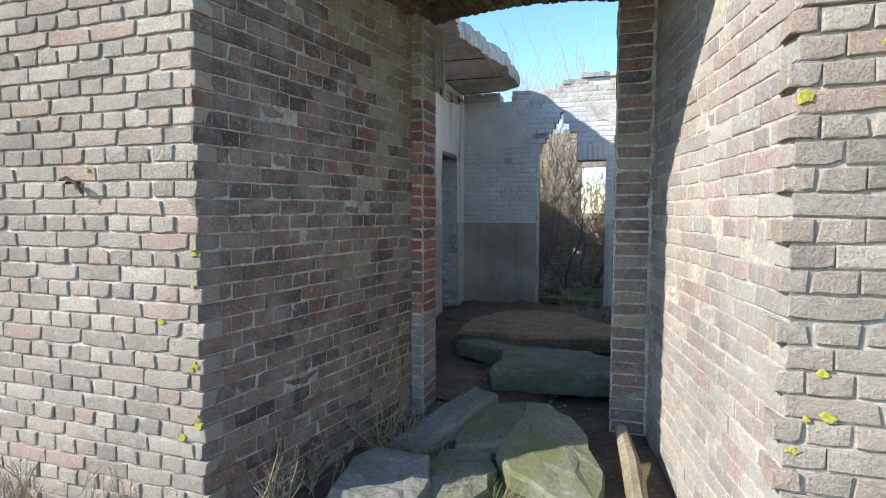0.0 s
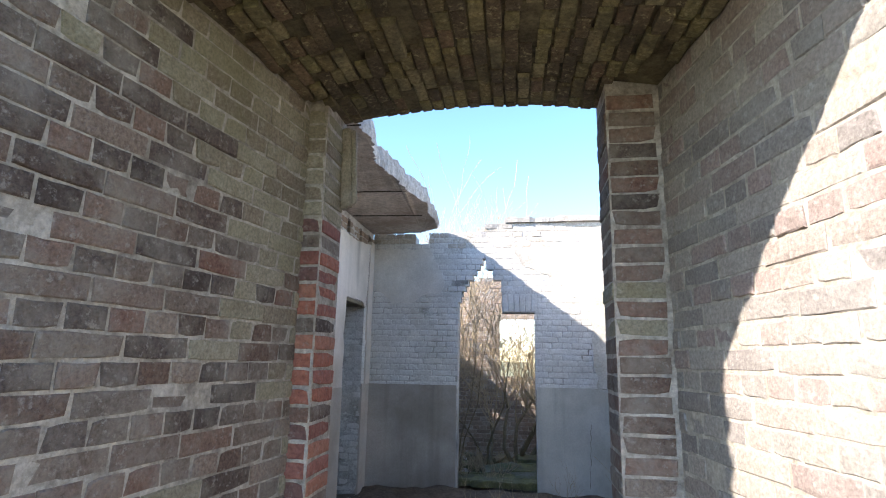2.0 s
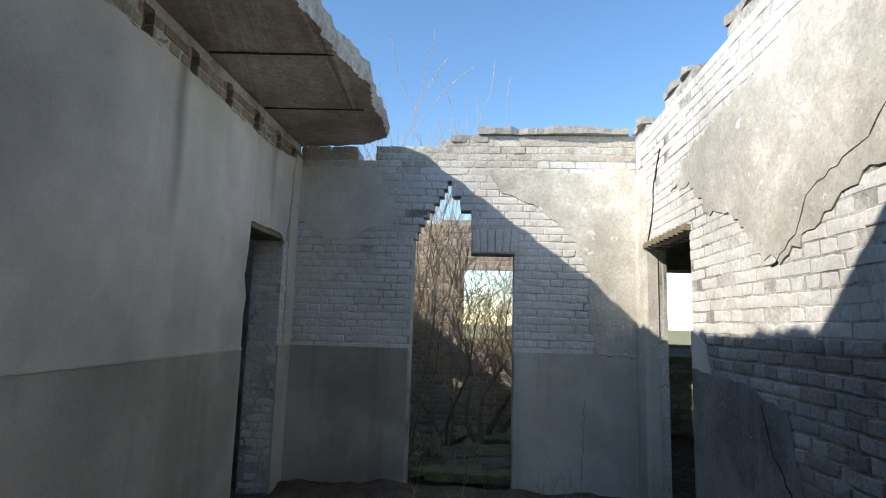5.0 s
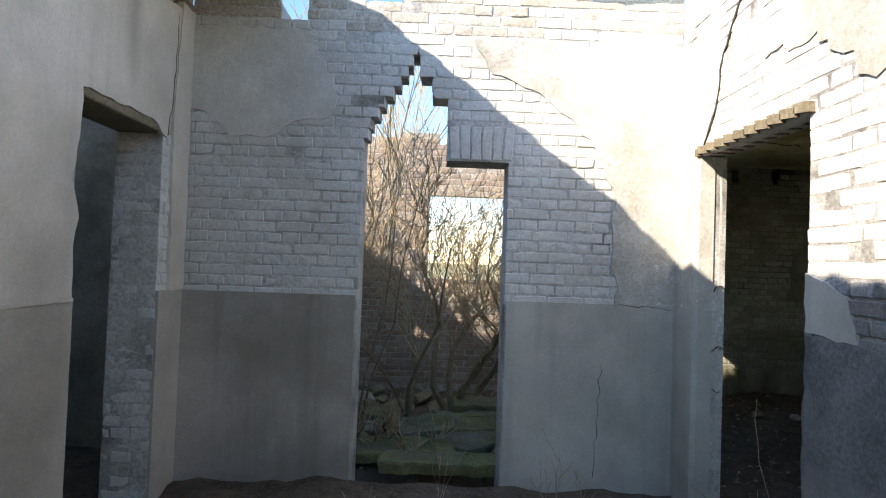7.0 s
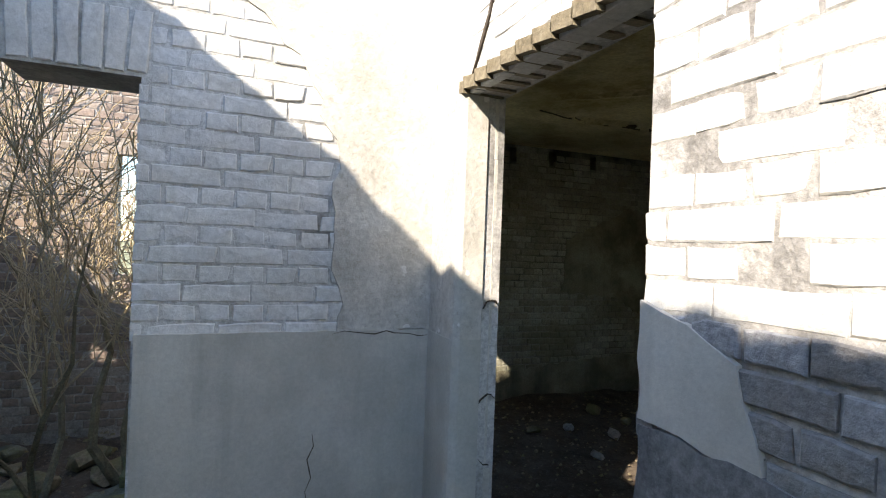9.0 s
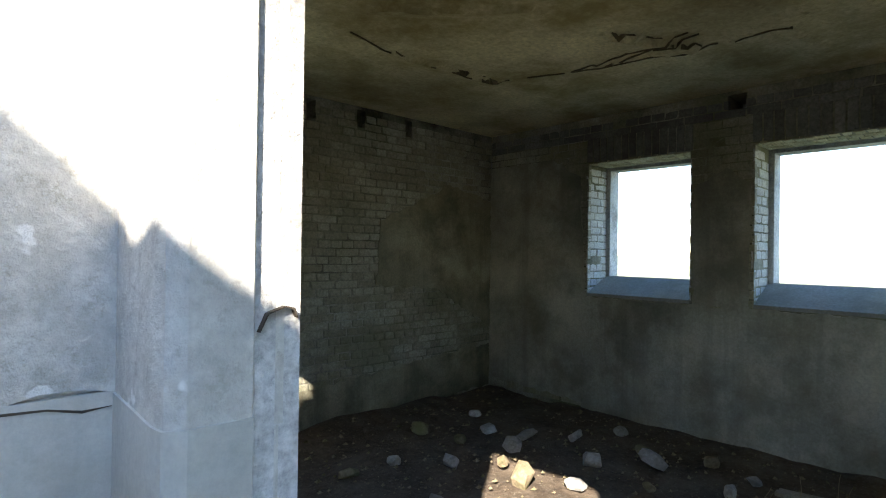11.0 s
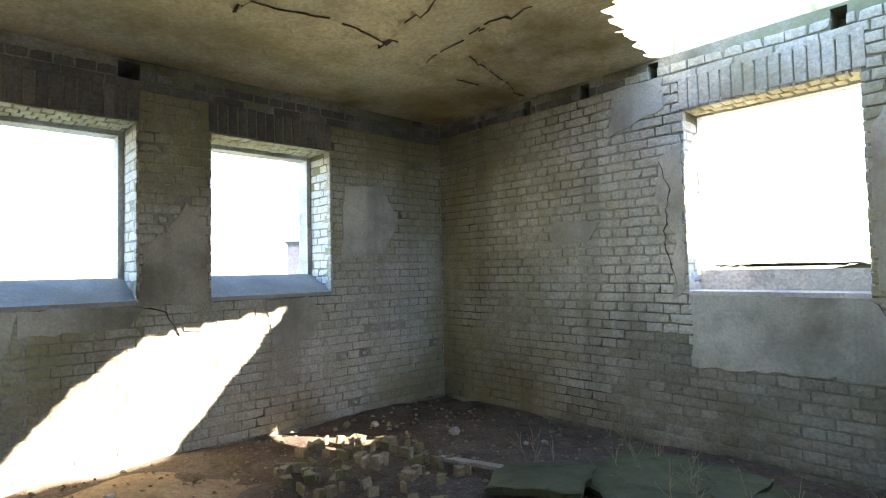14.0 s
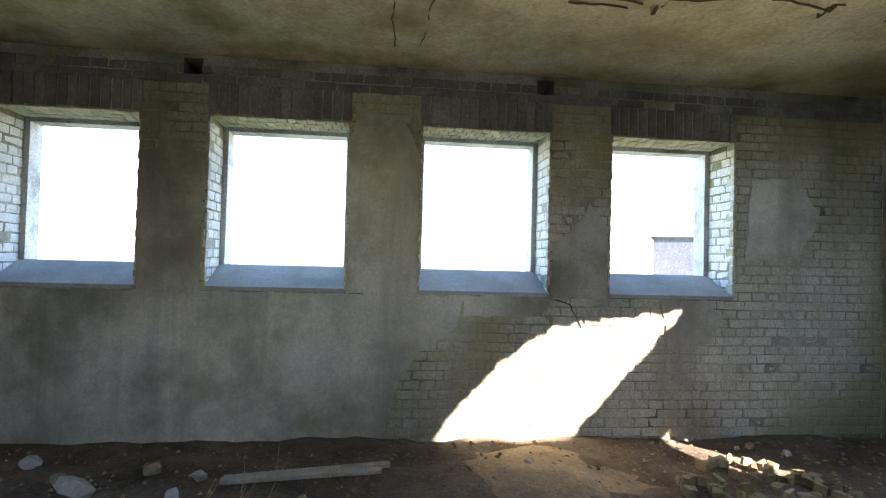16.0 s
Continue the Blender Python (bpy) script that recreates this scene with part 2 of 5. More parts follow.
DADO_WARM = surf("brown_grey_dado", ((0.412, 0.373, 0.321), (0.544, 0.497, 0.434)), scale=1.6, fine=70, bump=0.25, stain=(0.290, 0.259, 0.211), stain_amt=0.5, streak=(0.264, 0.237, 0.198), streak_amt=0.4, rough=0.8, grainy=0.25, patchy=0.6)
DADO_BROWN = surf("brown_grey_stained_dado", ((0.331, 0.297, 0.259), (0.467, 0.424, 0.374)), scale=1.6, fine=70, bump=0.25, stain=(0.228, 0.204, 0.165), stain_amt=0.5, streak=(0.217, 0.193, 0.165), streak_amt=0.5, rough=0.8, grainy=0.25, patchy=0.6)
DADO_DARK = surf("dark_scuffed_dado", ((0.136, 0.140, 0.140), (0.230, 0.230, 0.225)), scale=2.4, fine=50, bump=0.6, stain=(0.306, 0.310, 0.297), stain_amt=0.55, stain_scale=3.2, streak=(0.064, 0.064, 0.068), streak_amt=0.7, spots=(0.442, 0.451, 0.442), spot_size=0.71, grainy=0.8, patchy=0.8, speck=(0.357, 0.357, 0.348), speck_amt=0.35)
SILL = surf("cemented_sill", ((0.302, 0.310, 0.288), (0.396, 0.396, 0.360)), scale=2.0, fine=50, bump=0.5, stain=(0.216, 0.223, 0.173), stain_amt=0.5, stain_scale=3.0, grainy=0.4)
MILDEW = surf("dark_mildewed_plaster", ((0.22, 0.20, 0.13), (0.36, 0.335, 0.24)), scale=1.3, fine=50, bump=0.5, stain=(0.09, 0.08, 0.05), stain_amt=0.75, stain_scale=1.8, streak=(0.10, 0.09, 0.06), streak_amt=0.5, grainy=0.5, patchy=0.9)
GREENPLASTER = surf("mildewed_plaster", ((0.37, 0.35, 0.275), (0.54, 0.52, 0.43)), scale=1.1, fine=50, bump=0.5, stain=(0.19, 0.18, 0.13), stain_amt=0.7, stain_scale=1.7, streak=(0.21, 0.195, 0.16), streak_amt=0.5, grainy=0.4, patchy=0.9, speck=(0.26, 0.24, 0.18), speck_amt=0.3)
CEILING = surf("mildewed_ceiling", ((0.52, 0.45, 0.26), (0.74, 0.66, 0.43)), scale=0.9, fine=30, bump=0.6, stain=(0.27, 0.205, 0.075), stain_amt=0.85, stain_scale=1.2, grainy=0.5, patchy=0.6, speck=(0.33, 0.27, 0.15), speck_amt=0.45)
CONCRETE = surf("broken_concrete", ((0.33, 0.315, 0.285), (0.45, 0.43, 0.39)), scale=4, fine=40, bump=0.9, stain=(0.20, 0.18, 0.15), stain_amt=0.6, stain_scale=2.5)
SLABUNDER = surf("stained_slab_concrete", ((0.451, 0.378, 0.317), (0.647, 0.561, 0.488)), scale=2.2, fine=25, bump=0.8, stain=(0.293, 0.226, 0.171), stain_amt=0.7, stain_scale=1.4)
MOSSYCONC = surf("mossy_concrete", ((0.136, 0.136, 0.098), (0.230, 0.221, 0.174)), scale=5, fine=40, bump=0.9, stain=(0.111, 0.132, 0.034), stain_amt=0.75, stain_scale=3.0)
SLABGREY = surf("grey_doorstep_concrete", ((0.17, 0.17, 0.155), (0.27, 0.265, 0.24)), scale=4, fine=45, bump=1.0, stain=(0.12, 0.125, 0.08), stain_amt=0.6, stain_scale=3.0, speck=(0.38, 0.37, 0.33), speck_amt=0.4)
GREENSLAB = surf("green_slab", ((0.078, 0.081, 0.039), (0.120, 0.122, 0.062)), scale=4, fine=40, bump=0.6, stain=(0.052, 0.052, 0.026), stain_amt=0.5, grainy=0.4)
LICHEN = surf("yellow_lichen", ((0.29, 0.26, 0.05), (0.45, 0.40, 0.07)), scale=30, fine=90, bump=1.0)
SOIL = surf("dry_soil", ((0.06, 0.043, 0.03), (0.135, 0.10, 0.07)), scale=2.5, fine=26, bump=1.0, speck=(0.26, 0.225, 0.175), speck_amt=0.55, stain=(0.20, 0.16, 0.115), stain_amt=0.45, stain_scale=5.0, dist=0.03)
M_WASHED = pair("thinly_washed_brick", cols=((0.46, 0.43, 0.37), (0.64, 0.60, 0.53)), scale=5, rcols=((0.58, 0.55, 0.49), (0.50, 0.46, 0.39), (0.64, 0.61, 0.55), (0.44, 0.38, 0.31)), rmix=0.6, stain=(0.36, 0.32, 0.25), stain_amt=0.4, bump=0.9)
# worn whitewash of the right wall's lower part, darkened with its shade
M_SHABBYSHADE = pair("shabby_shaded_brick", cols=((0.250, 0.250, 0.244), (0.437, 0.431, 0.416)), scale=4, rcols=((0.374, 0.379, 0.385), (0.291, 0.286, 0.276), (0.458, 0.458, 0.447), (0.229, 0.208, 0.187), (0.333, 0.322, 0.302)), rmix=0.6, grainy=0.7, stain=(0.208, 0.198, 0.166), stain_amt=0.5, stain_scale=2.5, bump=0.9, dist=0.02)
SAND = surf("sandy_soil", ((0.24, 0.17, 0.10), (0.33, 0.25, 0.155)), scale=3.0, fine=30, bump=1.0, stain=(0.13, 0.09, 0.06), stain_amt=0.5, stain_scale=4.0, dist=0.02)
MOSSSLAB = surf("mossed_slab", ((0.13, 0.13, 0.06), (0.24, 0.23, 0.10)), scale=5, fine=50, bump=0.9, stain=(0.13, 0.12, 0.095), stain_amt=0.7, stain_scale=3.0)
FIELD = surf("field_grass", ((0.24, 0.23, 0.11), (0.36, 0.33, 0.18)), scale=0.3, fine=8, bump=0.6)
WOOD = surf("weathered_wood", ((0.30, 0.265, 0.21), (0.42, 0.38, 0.31)), scale=9, fine=80, bump=0.6, streak=(0.18, 0.155, 0.12))
LINTEL = surf("dark_lintel_wood", ((0.17, 0.14, 0.09), (0.28, 0.24, 0.165)), scale=7, fine=60, bump=0.8)
BARK = surf("shrub_bark", ((0.15, 0.12, 0.075), (0.25, 0.205, 0.125)), scale=9, fine=60, bump=0.5)
TWIG = surf("bare_twigs", ((0.30, 0.23, 0.14), (0.46, 0.37, 0.235)), scale=6, fine=60, bump=0.3)
DRYGRASS = surf("dry_grass", ((0.30, 0.27, 0.15), (0.44, 0.39, 0.24)), scale=8, fine=40, bump=0.2)
GREENGRASS = surf("green_grass", ((0.10, 0.13, 0.03), (0.20, 0.22, 0.07)), scale=8, fine=40, bump=0.2)
RUST = surf("rusty_iron", ((0.06, 0.04, 0.03), (0.13, 0.075, 0.045)), scale=20, bump=0.6)
CRACKBROWN = surf("ceiling_crack", ((0.10, 0.08, 0.045), (0.18, 0.14, 0.08)), scale=12, bump=0.5)
# darker washed brick for the window arches and the topmost courses
M_DARKWASH = pair("dark_washed_brick", cols=((0.17, 0.165, 0.15), (0.30, 0.29, 0.265)), scale=3, rcols=((0.24, 0.23, 0.215), (0.18, 0.17, 0.16), (0.29, 0.28, 0.25), (0.15, 0.13, 0.12)), rmix=0.5, stain=(0.09, 0.08, 0.075), stain_amt=0.75, stain_scale=1.4, bump=0.8)
DISTANT = surf("distant_brick", ((0.052, 0.058, 0.070), (0.072, 0.078, 0.092)), scale=3, fine=14, bump=0.4)
# shade inside cracks and slab joints, as a dark colour
DARK = surf("gap_shade", ((0.05, 0.04, 0.03), (0.09, 0.07, 0.05)), scale=12, bump=0.5)

# ---- building helpers ----
UP = Vector((0, 0, 1))


def link(name, verts, faces, mat, parent=None, label=""):
    me = bpy.data.meshes.new(name)
    me.from_pydata([tuple(v) for v in verts], [], faces)
    me.materials.append(mat)
    me.update()
    ob = new(name, me)
    if parent:
        ob.parent = parent
    if label:
        tagged(ob, label)
    return ob


def part(name, bm, mat, parent=None, label="", smooth=False):
    me = bpy.data.meshes.new(name)
    bmesh.ops.recalc_face_normals(bm, faces=bm.faces)
    bm.to_mesh(me)
    bm.free()
    me.materials.append(mat)
    if smooth:
        for p in me.polygons:
            p.use_smooth = True
    ob = new(name, me)
    if parent:
        ob.parent = parent
    if label:
        tagged(ob, label)
    return ob


class Face:
    """A wall's face: u runs to the right of one who looks at it, z up, out towards that viewer."""

    def __init__(self, start, end):
        self.o = Vector((start[0], start[1], 0))
        d = Vector((end[0], end[1], 0)) - self.o
        self.length = d.length
        self.u = d.normalized()
        self.n = self.u.cross(UP)

    def at(self, u, z, out=0.0):
        return self.o + self.u * u + UP * z + self.n * out

    def turn(self):
        return Matrix((self.u, -self.n, UP)).transposed().to_4x4()


def slab_wall(name, face, thick, z0, z1, holes, mat, label, inset=0.004, category="wall", parent=None, steps=()):
    """A wall body behind a face, with openings (u0, u1, z0, z1) right through it. steps: (u0, u1, height) where the top is lower."""
    cuts = [tuple(round(q, 4) for q in h) for h in list(holes) + [(a, b, h, z1 + 1) for a, b, h in steps]]
    us = sorted({0.0, face.length, *[min(max(v, 0), face.length) for h in cuts for v in h[:2]]})
    zs = sorted({z0, z1, *[min(max(v, z0), z1) for h in cuts for v in h[2:]]})

    def solid(i, j):
        if not (0 <= i < len(us) - 1 and 0 <= j < len(zs) - 1):
            return False
        u, z = (us[i] + us[i + 1]) / 2, (zs[j] + zs[j + 1]) / 2
        return not any(a < u < b and c < z < d for a, b, c, d in cuts)

    verts, index, faces = [], {}, []

    def v(i, j, k):
        if (i, j, k) not in index:
            index[i, j, k] = len(verts)
            verts.append(face.at(us[i], zs[j], -inset if k == 0 else -thick))
        return index[i, j, k]

    for i in range(len(us) - 1):
        for j in range(len(zs) - 1):
            if not solid(i, j):
                continue
            faces.append((v(i, j, 0), v(i + 1, j, 0), v(i + 1, j + 1, 0), v(i, j + 1, 0)))
            faces.append((v(i, j, 1), v(i, j + 1, 1), v(i + 1, j + 1, 1), v(i + 1, j, 1)))
            if not solid(i - 1, j):
                faces.append((v(i, j, 0), v(i, j + 1, 0), v(i, j + 1, 1), v(i, j, 1)))
            if not solid(i + 1, j):
                faces.append((v(i + 1, j, 0), v(i + 1, j, 1), v(i + 1, j + 1, 1), v(i + 1, j + 1, 0)))
            if not solid(i, j - 1):
                faces.append((v(i, j, 0), v(i, j, 1), v(i + 1, j, 1), v(i + 1, j, 0)))
            if not solid(i, j + 1):
                faces.append((v(i, j + 1, 0), v(i + 1, j + 1, 0), v(i + 1, j + 1, 1), v(i, j + 1, 1)))
    ob = link(name, verts, faces, mat, parent)
    if not parent:
        tagged(ob, label, category, kind="structure")
    return ob


BRICKS = {}


def brick_shape(w, h, d, mat, variant):
    """One brick: front face with worn, slightly uneven arrises. Local y runs into the wall."""
    key = (w, h, d, mat.name, variant)
    if key in BRICKS:
        return BRICKS[key]
    rng = random.Random(f"{w}{h}{variant}")
    me = bpy.data.meshes.new("brick")
    vs, fs = brick_geometry(w, h, d, rng)
    me.from_pydata(vs, [], fs)
    me.materials.append(mat)
    BRICKS[key] = me
    return me


def brick_geometry(w, h, d, rng):
    """Worn brick: an uneven outline of eight points, chipped corners, rounded arris, slightly swollen face."""
    b = min(0.0038, w * 0.2)
    line = []
    for fx, fz in ((-1, -1), (-0.3, -1), (0.35, -1), (1, -1), (1, 1), (0.3, 1), (-0.35, 1), (-1, 1)):
        corner = abs(fx) == 1
        cut = rng.uniform(0.006, 0.016) if corner and rng.random() < 0.15 else 0.0
        x = fx * (w / 2 - cut * 0.7) + rng.uniform(-0.0025, 0.0025)
        z = fz * (h / 2 - cut * 0.6) + rng.uniform(-0.002, 0.002)
        line.append((x, z))
    vs = [(x, d, z) for x, z in line] + [(x, b * rng.uniform(0.8, 1.6), z) for x, z in line]
    for x, z in line:
        k = b * rng.uniform(0.7, 1.7)
        vs.append((x - math.copysign(min(k, abs(x)), x) * (1 if abs(x) > w * 0.4 else 0), rng.uniform(-0.0012, 0.002), z - math.copysign(k, z)))
    vs.append((rng.uniform(-0.2, 0.2) * w, -0.0015 + rng.uniform(-0.0015, 0.001), rng.uniform(-0.1, 0.1) * h))
    fs = []
    for i in range(8):
        n = (i + 1) % 8
        fs += [(16 + i, 16 + n, 24), (8 + i, 8 + n, 16 + n, 16 + i), (i, n, 8 + n, 8 + i)]
    return vs, fs


PITCH, LONG, SHORT, JOINT = 0.077, 0.26, 0.13, 0.0095


def lay(wall, face, z0, z1, mats, holes=(), steps=(), u0=0.0, u1=None, proud=0.0015, depth=0.1, skip=None, near=None, limit=300, tooth=0.0, seed=1, cross=True, lip=0.006, special=None, joint=JOINT, upright=0.8):
    """Courses of bricks on a face, headers and stretchers in turn. near(u, z) sorts which bricks become pieces of their own."""
    rng = random.Random(seed)
    u1 = face.length if u1 is None else u1
    cuts = list(holes) + [(a, b, h, 99) for a, b, h in steps]
    todo = []
    for k in range(int((z1 - z0) / PITCH)):
        zc = z0 + (k + 0.5) * PITCH
        gaps = sorted((a + lip, b - lip) for a, b, c, d in cuts if c < zc < d)
        spans, left = [], u0
        for a, b in gaps:
            if a > left:
                spans.append((left, a))
            left = max(left, b)
        if left < u1:
            spans.append((left, u1))
        head = cross and k % 2
        step = SHORT if head else LONG
        u = u0 - (0.065 if head else (0.13 if k % 4 == 2 else 0.0)) - rng.uniform(0, 0.02)
        while u < u1:
            a, b = u + joint * upright / 2 + rng.uniform(-0.003, 0.003), u + step - joint * upright / 2 + rng.uniform(-0.003, 0.003)
            for s, e in spans:
                ext = tooth if (k % 2 and tooth) else 0.0
                lo, hi = max(a, s - (ext if s == u0 else 0)), min(b, e + (ext if e == u1 else 0))
                if e == u1 and ext and b < e < b + joint + 0.01:
                    hi = e + ext
                if s == u0 and ext and a > s > a - joint - 0.01:
                    lo = s - ext
                if hi - lo > 0.025:
                    uc = (lo + hi) / 2
                    if skip and skip(uc, zc):
                        continue
                    todo.append((uc, zc, hi - lo, head))
            u += step
    if near:
        todo.sort(key=lambda q: near(q[0], q[1]))
    turn = face.turn()
    joined_v, joined_f = {}, {}
    for n, (uc, zc, w, head) in enumerate(todo):
        out = proud + rng.uniform(-0.002, 0.002) + (0.005 if rng.random() < 0.05 else 0.0) - (0.005 if rng.random() < 0.06 else 0.0)
        h = PITCH - joint + rng.uniform(-0.002, 0.002)
        use = special(uc, zc) if special else None
        duo = use or mats
        place = face.at(uc, zc + rng.uniform(-0.002, 0.002) + 0.007 * noise.noise(Vector((uc * 1.3, zc * 0.9, seed))), out)
        m = Matrix.Translation(place) @ turn @ Matrix.Rotation(rng.uniform(-0.012, 0.012), 4, "Y") @ Matrix.Rotation(rng.uniform(-0.007, 0.007), 4, "Z")
        nominal = (SHORT if head else LONG) - joint
        if n < limit:
            ob = new("brick", brick_shape(round(nominal, 3), PITCH - joint, depth, duo[0], rng.randrange(6)))
            ob.matrix_world = m @ Matrix.Diagonal((w / nominal, 1, 1, 1))
            ob.parent = wall
        else:
            vs, fs = brick_geometry(w, h, depth * 0.5, rng)
            jv, jf = joined_v.setdefault(duo[1].name, []), joined_f.setdefault(duo[1].name, [])
            base = len(jv)
            jv += [m @ Vector(q) for q in vs]
            jf += [tuple(base + i for i in f) for f in fs]
    for name, jv in joined_v.items():
        ob = link("brickwork", jv, joined_f[name], bpy.data.materials[name], wall)
        tagged(ob, kind="stuff")


def ragged(pts, rough, rng, step=0.06):
    """A closed outline with broken edges between its corners."""
    out = []
    for a, b in zip(pts, pts[1:] + pts[:1]):
        a, b = Vector(a), Vector(b)
        n = max(1, int((b - a).length / step))
        side = Vector((-(b - a).y, (b - a).x)).normalized() if (b - a).length else Vector((0, 0))
        for i in range(n):
            p = a.lerp(b, i / n)
            out.append(p + side * rng.uniform(-rough, rough) * (0.3 if i == 0 else 1))
    return out


def plaster(wall, face, pts, mat, thick=0.010, rough=0.012, seed=1, out=0.002, name="plaster", step=0.06, label=""):
    """A coat of plaster with a broken outline, lying on a wall's face."""
    rng = random.Random(seed)
    line = ragged(pts, rough, rng, step)
    n = len(line)
    top = [face.at(p.x, p.y, out + thick) for p in line]
    low = [face.at(p.x, p.y, -0.02) for p in line]
    faces = [tuple(range(n))] + [(i, n + i, n + (i + 1) % n, (i + 1) % n) for i in range(n)]
    return link(name, top + low, faces, mat, wall, label)


def crack(wall, face, pts, width=0.006, out=0.0135, seed=1, mat=None):
    """A crack along a wandering line, the shade in its gap painted as a dark ribbon."""
    rng = random.Random(seed)
    line = []
    for a, b in zip(pts, pts[1:]):
        a, b = Vector(a), Vector(b)
        n = max(2, int((b - a).length / 0.05))
        line += [a.lerp(b, i / n) + Vector((rng.uniform(-0.012, 0.012), rng.uniform(-0.012, 0.012))) for i in range(n)]
    line.append(Vector(pts[-1]))
    vs, fs = [], []
    for i, p in enumerate(line):
        d = (line[min(i + 1, len(line) - 1)] - line[max(i - 1, 0)]).normalized()
        s = Vector((-d.y, d.x)) * width * rng.uniform(0.3, 1.0) * (0.3 if i in (0, len(line) - 1) else 1)
        vs += [face.at(p.x + s.x, p.y + s.y, out), face.at(p.x - s.x, p.y - s.y, out), face.at(p.x, p.y, out - 0.02)]
    for i in range(len(line) - 1):
        k = 3 * i
        fs += [(k, k + 1, k + 4, k + 3), (k, k + 3, k + 5, k + 2), (k + 1, k + 2, k + 5, k + 4)]
    return link("crack", vs, fs, mat or DARK, wall)


def prism(outline, z0, z1):
    n = len(outline)
    vs = [(x, y, z0) for x, y in outline] + [(x, y, z1) for x, y in outline]
    fs = [tuple(range(n))[::-1], tuple(range(n, 2 * n))] + [(i, (i + 1) % n, n + (i + 1) % n, n + i) for i in range(n)]
    return vs, fs


def chunk(name, size, mat, at, turn=(0, 0, 0), seed=1, label="", category="rubble", group="", rough=0.14, corners=10, round_=0.0):
    """A broken lump: the hull of jittered corners, cut edges softened."""
    rng = random.Random(seed)
    bm = bmesh.new()
    sx, sy, sz = size
    for _ in range(corners):
        a = rng.uniform(0, 2 * math.pi)
        if rough > 0.1:
            t = rng.uniform(-1, 1)
            r = math.sqrt(max(0.0, 1 - t * t)) ** 0.6
            bm.verts.new((sx / 2 * r * math.cos(a) * rng.uniform(0.8, 1.1), sy / 2 * r * math.sin(a) * rng.uniform(0.8, 1.1), sz / 2 * t * rng.uniform(0.85, 1.15)))
            bm.verts.new((-sx / 2 * r * math.cos(a) * rng.uniform(0.7, 1.1), -sy / 2 * r * math.sin(a) * rng.uniform(0.7, 1.1), -sz / 2 * t))
            continue
        r = rng.uniform(0.8, 1.0)
        for s in (-1, 1):
            k = r * (1 - rough * rng.random())
            bm.verts.new((sx / 2 * k * math.cos(a), sy / 2 * k * math.sin(a), s * sz / 2 * (1 - rough * rng.random())))
    geom = bmesh.ops.convex_hull(bm, input=bm.verts)
    loose = [v for v in bm.verts if not v.link_faces]
    bmesh.ops.delete(bm, geom=loose, context="VERTS")
    bmesh.ops.bevel(bm, geom=bm.edges[:], offset=min(size) * 0.08, segments=1, affect="EDGES", clamp_overlap=True)
    ob = part(name, bm, mat)
    ob.matrix_world = pose(*at, *turn)
    return tagged(ob, label, category, group)


def broken_slab(name, outline, thick, mat, at, turn, seed, label, rough=0.03, category="concrete slab", group=""):
    """A broken flat slab with ragged edges and a chamfered, uneven top."""
    rng = random.Random(seed)
    line = ragged(outline, rough, rng, 0.09)
    n = len(line)
    c = sum(line, Vector((0, 0))) / n
    vs, fs = [], []
    for z, k in ((0, 0.97), (thick * 0.82, 1.0), (thick, 0.955)):
        for p in line:
            q = c + (p - c) * k
            vs.append((q.x, q.y, z + rng.uniform(-0.006, 0.006)))
    inner = len(vs)
    for p in line:
        q = c + (p - c) * 0.55
        vs.append((q.x, q.y, thick + rng.uniform(-0.004, 0.014)))
    for r in range(3):
        for i in range(n):
            j = (i + 1) % n
            fs.append((r * n + i, r * n + j, (r + 1) * n + j, (r + 1) * n + i))
    fs.append(tuple(range(inner, inner + n)))
    fs.append(tuple(range(n))[::-1])
    ob = link(name, vs, fs, mat)
    ob.matrix_world = pose(*at, *turn)
    return tagged(ob, label, category, group)


def tube(vs, fs, pts, radii, sides=5):
    base = len(vs)
    for i, p in enumerate(pts):
        d = (pts[min(i + 1, len(pts) - 1)] - pts[max(i - 1, 0)]).normalized()
        a = d.cross(Vector((0.31, 0.87, 0.2))).normalized()
        b = d.cross(a)
        for s in range(sides):
            t = 2 * math.pi * s / sides
            vs.append(p + (a * math.cos(t) + b * math.sin(t)) * radii[i])
    for i in range(len(pts) - 1):
        for s in range(sides):
            fs.append((base + i * sides + s, base + i * sides + (s + 1) % sides, base + (i + 1) * sides + (s + 1) % sides, base + (i + 1) * sides + s))


def branch(rng, start, way, length, radius, depth, out, bend=0.25, lift=0.1):
    n = 5
    pts, d = [start.copy()], way.normalized()
    for _ in range(n):
        d = (d + Vector((rng.uniform(-bend, bend), rng.uniform(-bend, bend), rng.uniform(-bend, bend) + lift))).normalized()
        pts.append(pts[-1] + d * length / n)
    radii = [radius * (1 - 0.75 * i / n) for i in range(n + 1)]
    out.append((depth, pts, radii))
    if depth > 0:
        for _ in range(rng.randint(4, 7)):
            i = rng.randint(2 if radius > 0.012 else 1, n)
            w = (d + Vector((rng.uniform(-0.9, 0.9), rng.uniform(-0.9, 0.9), rng.uniform(-0.3, 0.7)))).normalized()
            branch(rng, pts[i], w, length * rng.uniform(0.45, 0.7), max(radii[i] * 0.6, 0.0022), depth - 1, out, bend, lift)


